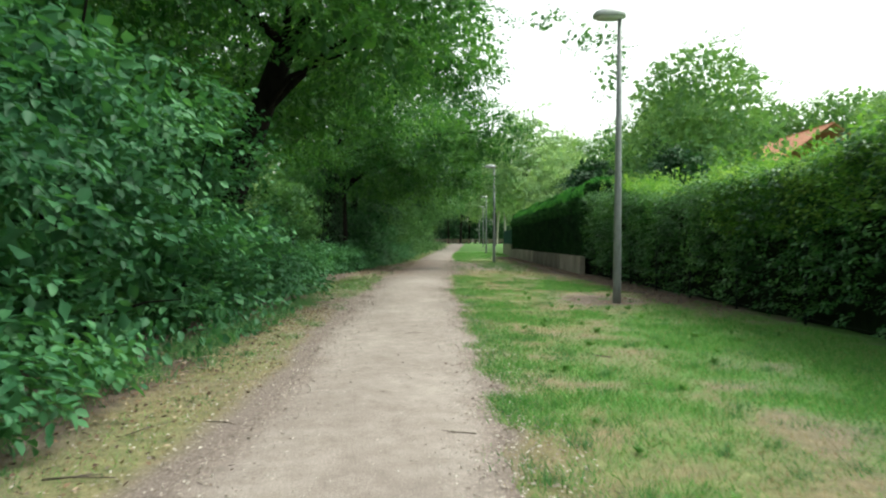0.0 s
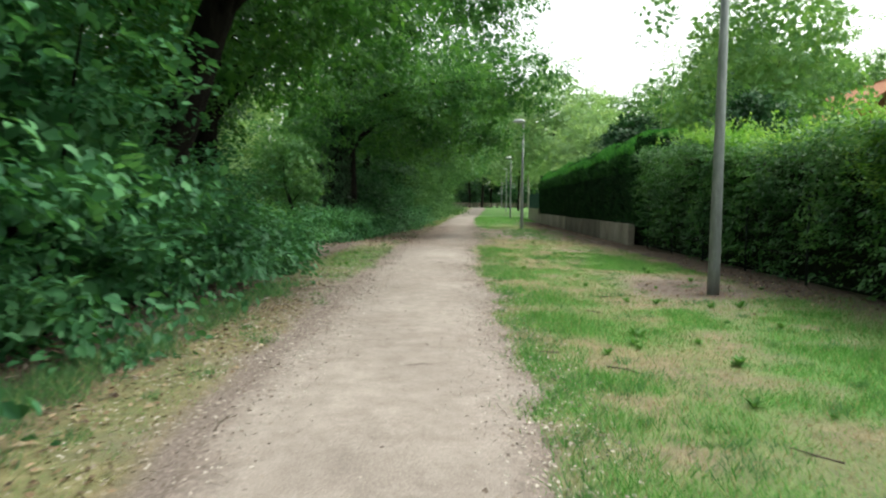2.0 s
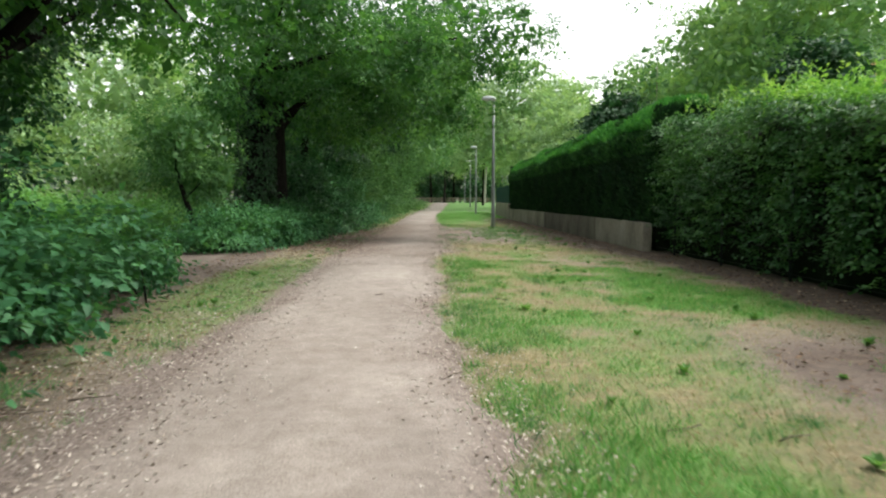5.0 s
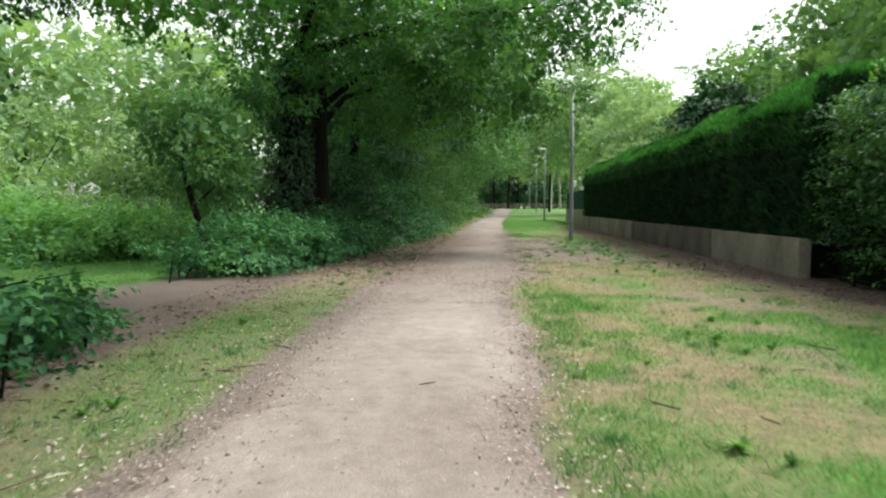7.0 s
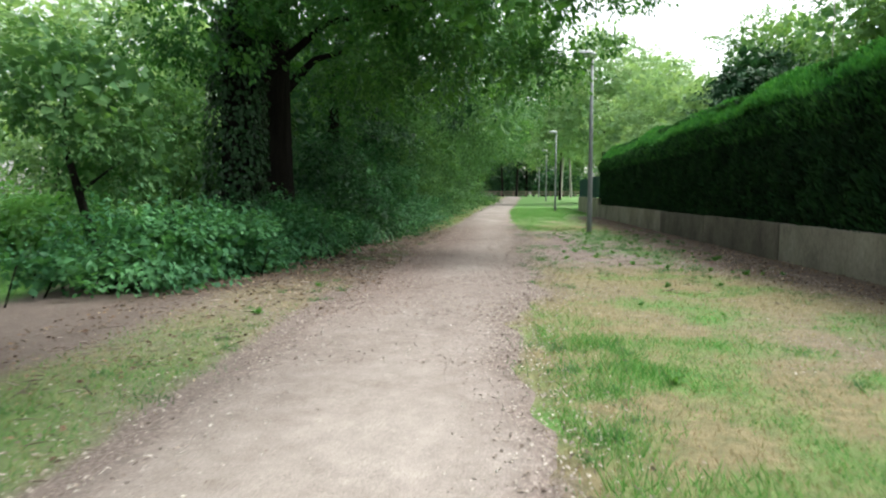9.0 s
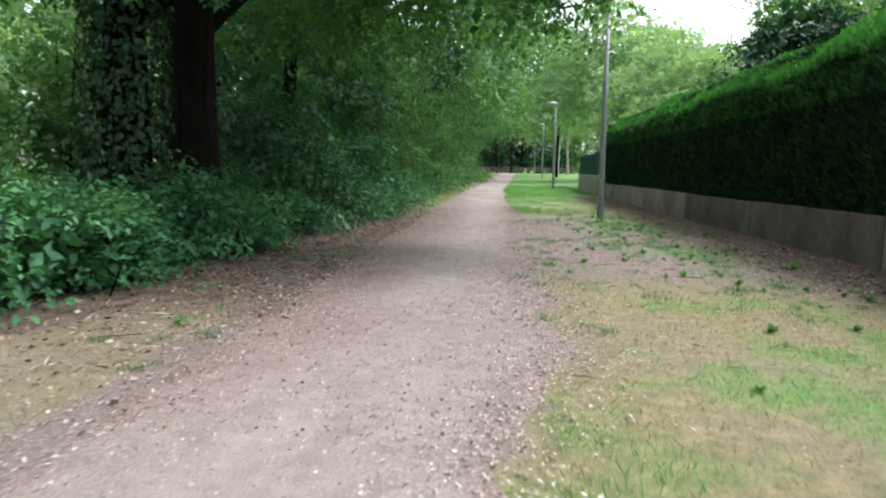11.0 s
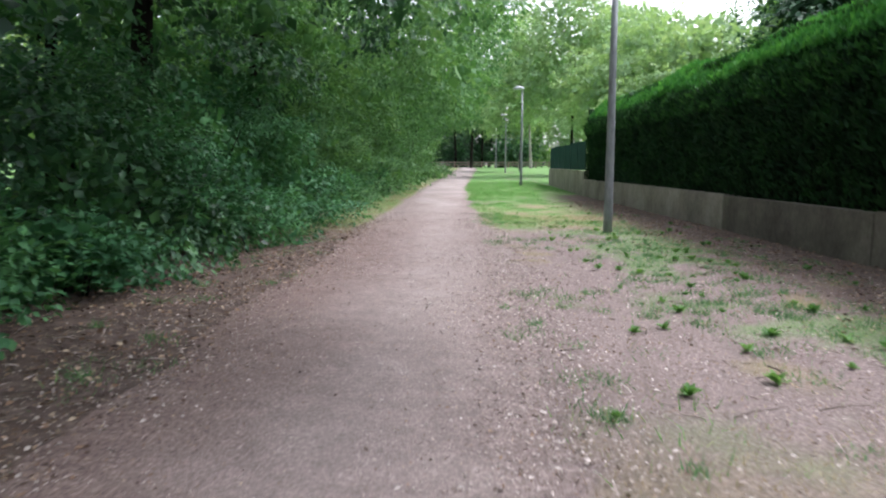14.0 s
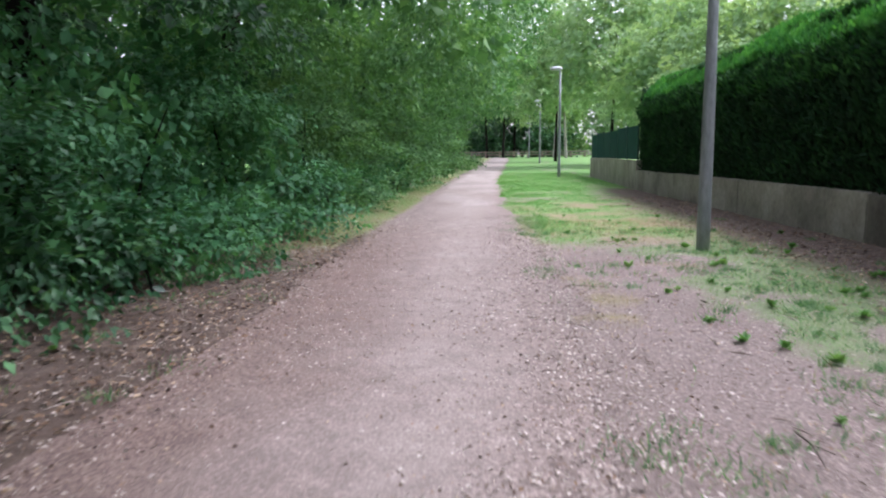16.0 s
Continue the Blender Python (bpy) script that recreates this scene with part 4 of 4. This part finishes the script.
# gardens beyond the hedges, most leaf colours paled for distance haze
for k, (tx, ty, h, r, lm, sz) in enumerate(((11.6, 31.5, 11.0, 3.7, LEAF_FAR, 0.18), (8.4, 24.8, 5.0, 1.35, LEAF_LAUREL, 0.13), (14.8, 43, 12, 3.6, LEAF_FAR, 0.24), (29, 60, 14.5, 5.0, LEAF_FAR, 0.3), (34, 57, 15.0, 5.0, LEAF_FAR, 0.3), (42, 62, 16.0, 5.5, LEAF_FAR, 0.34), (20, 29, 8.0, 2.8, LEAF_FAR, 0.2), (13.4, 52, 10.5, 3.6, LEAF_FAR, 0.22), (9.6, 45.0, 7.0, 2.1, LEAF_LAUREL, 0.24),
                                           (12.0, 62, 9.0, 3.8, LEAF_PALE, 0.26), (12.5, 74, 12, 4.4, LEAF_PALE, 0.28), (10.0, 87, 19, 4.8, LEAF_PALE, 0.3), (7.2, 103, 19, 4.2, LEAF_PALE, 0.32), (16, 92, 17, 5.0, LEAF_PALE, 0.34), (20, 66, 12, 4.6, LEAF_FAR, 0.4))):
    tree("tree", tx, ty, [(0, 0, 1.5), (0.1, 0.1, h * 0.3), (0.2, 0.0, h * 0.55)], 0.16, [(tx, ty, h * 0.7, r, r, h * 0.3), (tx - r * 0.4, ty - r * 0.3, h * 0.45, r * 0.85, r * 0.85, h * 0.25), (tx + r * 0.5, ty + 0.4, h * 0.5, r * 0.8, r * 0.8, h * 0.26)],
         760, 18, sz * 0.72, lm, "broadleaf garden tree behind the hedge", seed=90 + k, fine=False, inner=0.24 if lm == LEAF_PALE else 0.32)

tree("tree", 9.9, 40.0, [(0, 0, 3.5), (0.0, 0, 7.0), (0.1, 0, 10.5)], 0.024, [(9.7, 40, 11.4, 1.3, 1.3, 2.2), (8.3, 40, 13.4, 2.0, 1.5, 0.9), (10.0, 40.4, 6.3, 1.3, 1.3, 3.0), (5.6, 39.6, 14.2, 1.8, 1.5, 0.7)], 260, 9, 0.15, LEAF_MID, "tall thin sparse tree rising above the hedge", seed=131, fine=False, inner=0.1, limbs=0, bark=BARK_PALE)

# trees that close the far end: middle leaves shade-darkened, the rest haze-paled
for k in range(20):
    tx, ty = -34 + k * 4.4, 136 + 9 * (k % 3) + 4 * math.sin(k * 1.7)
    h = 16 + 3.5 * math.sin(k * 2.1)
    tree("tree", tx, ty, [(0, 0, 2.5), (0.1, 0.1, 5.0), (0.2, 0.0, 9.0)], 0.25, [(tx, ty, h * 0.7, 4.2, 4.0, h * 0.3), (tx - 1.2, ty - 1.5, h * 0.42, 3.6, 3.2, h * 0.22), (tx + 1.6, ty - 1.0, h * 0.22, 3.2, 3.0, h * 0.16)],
         480, 10, 0.5, LEAF_SHADED if 4 <= k <= 9 else LEAF_FAR if k % 3 else LEAF_PALE, "tall broadleaf tree beyond the rail fence", seed=140 + k, fine=False)
for k, (tx, ty, lean) in enumerate(((8.6, 118, 0.5), (10.4, 121, -0.4), (2.4, 127, 0.3), (0.2, 131, -0.3), (4.2, 133, 0.2))):
    pale = k < 2
    tree("tree", tx, ty, [(lean * 0.3, 0, 3), (lean * 0.7, 0, 6), (lean, 0, 10)], 0.2, [(tx, ty, 12, 2.6, 2.6, 4.0), (tx + lean, ty, 8, 1.8, 1.8, 2.0)], 260, 10, 0.46, LEAF_PALE, "slender birch with pale trunk" if pale else "slender tree by the rail fence",
         seed=170 + k, fine=False, bark=BARK_PALE if pale else BARK)


# added thicket behind the far rails, its dark leaves painting the wood's shade
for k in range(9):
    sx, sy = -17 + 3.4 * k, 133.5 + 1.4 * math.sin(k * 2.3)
    shrub(sx, sy, [(sx, sy, 2.4, 2.4, 1.6, 1.9), (sx + 0.6, sy + 0.4, 3.6, 2.0, 1.5, 1.6)], 160, 9, 0.42, LEAF_SHADED, "dark green shade-toned thicket behind the rail fence", 400 + k, False)


# ---- far rails, green fence, house ----
def rail_fence():
    root = thing("rail_fence", 4, 129, float(ground_z(4, 129)), "low weathered wooden post and rail fence", "fence")
    for k in range(15):
        bm = bmesh.new()
        box(bm, -14 + 2 * k - 0.08, -0.08, -0.2, -14 + 2 * k + 0.08, 0.08, 0.95, 0.015)
        part("post", bm, RAIL_WOOD, root)
    for z in (0.42, 0.8):
        bm = bmesh.new()
        box(bm, -14.2, -0.05, z - 0.07, 14.2, 0.05, z + 0.07, 0.015)
        part("rail", bm, RAIL_WOOD, root)


def screen_fence():
    a, b = Vector((5.3, 56.6)), Vector((5.75, 70.0))
    root = thing("screen_fence", a.x + 0.1, a.y, 1.05, "green fence panels with screen cloth on concrete wall", "fence")
    d = (b - a) / 6
    root.rotation_euler = (0, 0, math.atan2(d.y, d.x))
    w = d.length
    for k in range(7):
        bm = bmesh.new()
        box(bm, k * w - 0.03, -0.03, -0.05, k * w + 0.03, 0.03, 1.3, 0.006)
        part("post", bm, GREEN_METAL, root)
    for k in range(6):
        bm = bmesh.new()
        box(bm, k * w + 0.04, -0.012, 0.02, (k + 1) * w - 0.04, 0.012, 1.24 + 0.03 * math.sin(k * 2.0), 0.004)
        part("panel", bm, GREEN_SHEET, root)


def house():
    root = thing("house", 23.4, 45.5, 0, "cream house with an orange clay tile roof", "house")
    bm = bmesh.new()
    box(bm, -3.6, -4, -0.2, 3.6, 4, 5.95)
    part("wall", bm, RENDERED, root)
    for s in (-1, 1):
        for k in range(12):
            bm = bmesh.new()
            x0, x1 = s * (4.0 - k * 0.335), s * (4.0 - (k + 1.15) * 0.335)
            z0, z1 = 5.75 + k * 0.23, 5.75 + (k + 1.15) * 0.23
            vs = [bm.verts.new(v) for v in ((x0, -4.4, z0), (x0, 4.4, z0), (x1, 4.4, z1), (x1, -4.4, z1), (x0, -4.4, z0 + 0.06), (x0, 4.4, z0 + 0.06), (x1, 4.4, z1 + 0.03), (x1, -4.4, z1 + 0.03))]
            for f in ((0, 1, 2, 3), (4, 7, 6, 5), (0, 4, 5, 1), (1, 5, 6, 2), (2, 6, 7, 3), (3, 7, 4, 0)):
                bm.faces.new([vs[i] for i in f])
            bmesh.ops.recalc_face_normals(bm, faces=bm.faces)
            part("tile_course", bm, ROOF_TILE, root)
    for y in (-2.2, 2.0):
        bm = bmesh.new()
        box(bm, -3.66, y - 0.5, 1.0, -3.58, y + 0.5, 2.2, 0.01)
        box(bm, -3.66, y - 0.5, 3.6, -3.58, y + 0.5, 4.8, 0.01)
        part("window", bm, DARK_PANE, root)


rail_fence()
screen_fence()
house()


# ---- ground cover ----
def blades(name, rng, x, y, h, material, label, cat):
    """Single thin grass blades."""
    n = len(x)
    z = ground_z(x, y) - 0.004
    a = 2 * np.pi * rng.random(n)
    w = 0.0016 * rng.uniform(0.7, 1.6, n) + 0.018 * h
    s = np.stack([np.cos(a), np.sin(a), 0 * a], 1) * w[:, None]
    t = rng.normal(0, 0.55, (n, 2)) * h[:, None]
    P = np.stack([x, y, z], 1)
    T = P + np.stack([t[:, 0], t[:, 1], h * rng.uniform(0.75, 1.0, n)], 1)
    V = np.stack([P - s, P + s, T], 1).reshape(-1, 3)
    faces = np.arange(n * 3).reshape(-1, 3)
    me = np_mesh(name, V, faces)
    me.materials.append(material)
    return tagged(new(name, me), label, cat, kind="stuff")


def pick(rng, n, x0, x1, y0, y1, near=1.0):
    return rng.uniform(x0, x1, n), y0 + (y1 - y0) * rng.random(n) ** near


def build_cover():
    rng = np.random.default_rng(21)
    xs, ys = zip(pick(rng, 360000, 0.2, 5.4, 1.5, 24), pick(rng, 190000, 0.2, 5.4, 24, 75, 1.3), pick(rng, 150000, -4.6, -1.8, 1, 32), pick(rng, 40000, -4.6, -1.8, 32, 60), pick(rng, 60000, -13, -5.4, 15, 32))
    x, y = np.concatenate(xs), np.concatenate(ys)
    g, d, t = cover(x, y)
    k = rng.random(len(x)) < g ** 1.3
    x1, y1, g1 = x[k], y[k], g[k]
    edge = bell(x1 - path_edges(y1)[1], 0.35, 0.5, 0.3)
    h = (0.028 + 0.034 * g1 + 0.03 * edge) * rng.uniform(0.5, 1.4, len(x1)) * (0.7 + 0.9 * fbm(x1, y1, 0.5, 91))
    k2 = h > 0.012
    blades("grass", rng, x1[k2], y1[k2], h[k2], GRASS, "short patchy green grass on the verge", "grass")
    # taller tufts
    tx, ty = rng.uniform(0.25, 4.6, 1500), 2 + 44 * rng.random(1500) ** 1.15
    le, ri = path_edges(ty)
    near = np.where(rng.random(1500) < 0.35, ri + np.abs(rng.normal(0.1, 0.3, 1500)), tx)
    gg = cover(near, ty)[0]
    k = (rng.random(1500) < 0.25 + 0.5 * gg) & (near < 4.5) & ((ty < 24) | (fbm(near, ty, 1.6, 97) > 0.5))
    lx, ly = rng.uniform(-3.2, -2.0, 120), rng.uniform(2, 40, 120)
    wx, wy = rng.normal(2.8, 0.8, 220), rng.normal(36.5, 3.6, 220)
    tx, ty = np.concatenate([near[k], lx, wx]), np.concatenate([ty[k], ly, wy])
    m = 55
    rad = rng.uniform(0.03, 0.12, len(tx))
    bx = (tx[:, None] + rng.normal(0, 1, (len(tx), m)) * rad[:, None]).ravel()
    by = (ty[:, None] + rng.normal(0, 1, (len(tx), m)) * rad[:, None]).ravel()
    h = (rng.uniform(0.045, 0.1, len(tx))[:, None] * rng.uniform(0.5, 1.2, (len(tx), m))).ravel()
    # taller grass along the foot of the shrubs
    tx, ty = np.concatenate([rng.normal(-3.0, 0.18, 170), rng.normal(-3.25, 0.2, 90)]), np.concatenate([rng.uniform(2, 14.5, 170), rng.uniform(38, 58, 90)])
    bx = np.concatenate([bx, (tx[:, None] + rng.normal(0, 0.1, (len(tx), m))).ravel()])
    by = np.concatenate([by, (ty[:, None] + rng.normal(0, 0.1, (len(tx), m))).ravel()])
    h = np.concatenate([h, (rng.uniform(0.09, 0.2, len(tx))[:, None] * rng.uniform(0.5, 1.2, (len(tx), m))).ravel()])
    blades("grass_tufts", rng, bx, by, h, TUFT, "loose blue-green grass tufts on the verge", "grass")
    xs, ys = zip(pick(rng, 220000, 0.1, 5.2, 1.5, 45), pick(rng, 120000, -4.2, -1.7, 1, 70))
    x, y = np.concatenate(xs), np.concatenate(ys)
    g, d, t = cover(x, y)
    k = rng.random(len(x)) < 0.8 * d
    blades("dry_grass", rng, x[k], y[k], 0.04 * rng.uniform(0.4, 1.5, k.sum()), STRAW, "short straw-coloured dry grass on the verge", "grass")

    def flakes(name, x, y, size, material, label, cat, lift=0.012, slim=1.0):
        n = len(x)
        P = np.stack([x, y, ground_z(x, y) + lift + 0.01 * rng.random(n)], 1)
        a = 2 * np.pi * rng.random(n)
        D = np.stack([np.cos(a), np.sin(a), rng.normal(0, 0.22, n)], 1)
        N = np.array([0, 0, 1.0]) + rng.normal(0, 0.35, (n, 3))
        L = size * rng.uniform(0.5, 1.5, n)
        me = leaf_mesh(name, P, D, N, L, L * slim * rng.uniform(0.25, 0.75, n), False)
        me.materials.append(material)
        tagged(new(name, me), label, cat, kind="stuff")

    # brown litter below the shrubs and the hedge
    xs, ys = zip(pick(rng, 40000, -4.6, -1.2, 1, 45), pick(rng, 22000, 2.6, 5.5, 4, 52))
    x, y = np.concatenate(xs), np.concatenate(ys)
    k = rng.random(len(x)) < cover(x, y)[2]
    flakes("leaf_litter", x[k], y[k], 0.042, LITTER, "brown fallen leaves scattered on bare soil", "leaf litter")
    # pale chips along the path's edges
    y = rng.uniform(0.5, 46, 34000)
    le, ri = path_edges(y)
    side = rng.random(len(y)) < 0.62
    x = np.where(side, ri + rng.normal(0.0, 0.26, len(y)), le + rng.normal(0.0, 0.45, len(y)))
    y2 = rng.normal(13.5, 4.0, 9000)
    x, y = np.concatenate([x, path_edges(y2)[0] + rng.normal(0.1, 0.75, len(y2))]), np.concatenate([y, y2])
    k = (y > 0.5) & (x < 0.9)
    x, y = x[k], y[k]
    flakes("bark_chips", x, y, 0.026, CHIPS, "pale chips and dry leaf scraps on the path edge", "chips", 0.016)
    x, y = rng.uniform(-3.2, 4.6, 60000), 23 + 23 * rng.random(60000) ** 1.3
    k = ((x > -1.5) | (rng.random(len(x)) < 0.3)) & (rng.random(len(x)) > 1.6 * (cover(x, y)[0] + 0.6 * cover(x, y)[1]))
    x, y = x[k], y[k]
    flakes("leaf_scraps", x, y, 0.023, CHIPS, "dry leaf scraps on trodden bare ground", "leaf litter", 0.018)
    x, y = rng.uniform(-3.0, 4.2, 30000), 25 + 19 * rng.random(30000) ** 1.2
    k = rng.random(len(x)) > 1.6 * (cover(x, y)[0] + 0.6 * cover(x, y)[1])
    flakes("leaf_crumbs", x[k], y[k], 0.02, LITTER, "small brown leaf crumbs on trodden bare ground", "leaf litter", 0.02)
    x, y = np.concatenate([rng.uniform(-4.0, -2.2, 1300), rng.uniform(0.5, 4.6, 500)]), np.concatenate([rng.uniform(6, 40, 1300), rng.uniform(26, 44, 500)])
    flakes("dry_stalks", x, y, 0.13, CHIPS, "pale broken stalks on the litter", "stalks", 0.02, 0.12)
    # loose stones on the path
    n = 5000
    y = rng.uniform(0.8, 44, n)
    le, ri = path_edges(y)
    x = le + (ri - le) * rng.random(n)
    r = 0.0045 * rng.uniform(0.5, 2.0, n)
    base = np.stack([x, y, ground_z(x, y) + 0.022 + 0.2 * r], 1)
    O = np.array([[1, 0, 0], [0, 1, 0], [-1, 0, 0], [0, -1, 0], [0, 0, 0.8], [0, 0, -0.8]])
    V = (base[:, None] + O[None] * r[:, None, None] * rng.uniform(0.6, 1.4, (n, 6, 1))).reshape(-1, 3)
    F = np.array([[0, 1, 4], [1, 2, 4], [2, 3, 4], [3, 0, 4], [1, 0, 5], [2, 1, 5], [3, 2, 5], [0, 3, 5]])
    me = np_mesh("pebbles", V, (F[None] + (np.arange(n) * 6)[:, None, None]).reshape(-1, 3))
    me.materials.append(PEBBLE)
    tagged(new("pebbles", me), "small loose stones on the gravel path", "pebbles", kind="stuff")


def twig(x, y, ang, long, r):
    z = float(ground_z(x, y)) + 0.02
    root = thing("twig", x, y, z, "dead brown twig lying on the ground", "twig")
    root.rotation_euler = (0, 0, ang)
    bm = bmesh.new()
    tube(bm, [(0, 0, r), (long * 0.4, 0.05 * long, r * 1.5), (long, -0.03 * long, r)], [r, r * 0.8, r * 0.4], 6, 0.3)
    part("stick", bm, TWIG, root)
    bm = bmesh.new()
    tube(bm, [(long * 0.4, 0.05 * long, r * 1.4), (long * 0.62, 0.2 * long, r * 1.6)], [r * 0.6, r * 0.25], 5, 0.3)
    part("side_shoot", bm, TWIG, root)


def weed(x, y, size, seed):
    """A flat rosette of broad leaves."""
    rng = np.random.default_rng(seed)
    n = 22
    a = 2 * np.pi * rng.random(n)
    out = np.stack([np.cos(a), np.sin(a), rng.uniform(0.25, 2.2, n)], 1)
    L = size * rng.uniform(0.6, 1.2, n)
    z = float(ground_z(x, y))
    me = leaf_mesh("weed", out * 0.0, out, np.array([0, 0, 1.0]) + rng.normal(0, 0.2, (n, 3)), L, L * 0.42)
    bm = bmesh.new()
    bm.from_mesh(me)
    bmesh.ops.remove_doubles(bm, verts=bm.verts, dist=0.0004)
    bm.to_mesh(me)
    bm.free()
    me.materials.append(WEED)
    ob = new("weed", me)
    ob.location = (x, y, z + 0.004)
    tagged(ob, "small broad-leaved weed rosette on the verge", "weed", "weeds on the verge")


build_cover()
trng = np.random.default_rng(33)
for k in range(72):
    yy = trng.uniform(3, 38) if k < 60 else trng.uniform(29, 39)
    le, ri = path_edges(yy)
    xx = trng.choice([float(le) - abs(trng.normal(0, 0.7)), float(ri) + abs(trng.normal(0, 1.6)), trng.uniform(-1.9, 0.3)], p=[0.4, 0.4, 0.2])
    if -3.4 < xx < 4.9:
        twig(xx, yy, trng.uniform(0, 6.3), trng.uniform(0.1, 0.4), trng.uniform(0.003, 0.007))
for k in range(190):
    yy = trng.uniform(3, 24) if k < 80 else trng.uniform(25, 46)
    xx = trng.uniform(0.9, 4.6) if trng.random() < 0.93 else trng.uniform(-3.3, -2.6)
    if k >= 130 and xx > 0:
        xx, yy = trng.normal(2.9, 0.8), trng.normal(35.5, 3.5)
    weed(xx, yy, trng.uniform(0.045, 0.095), 300 + k)
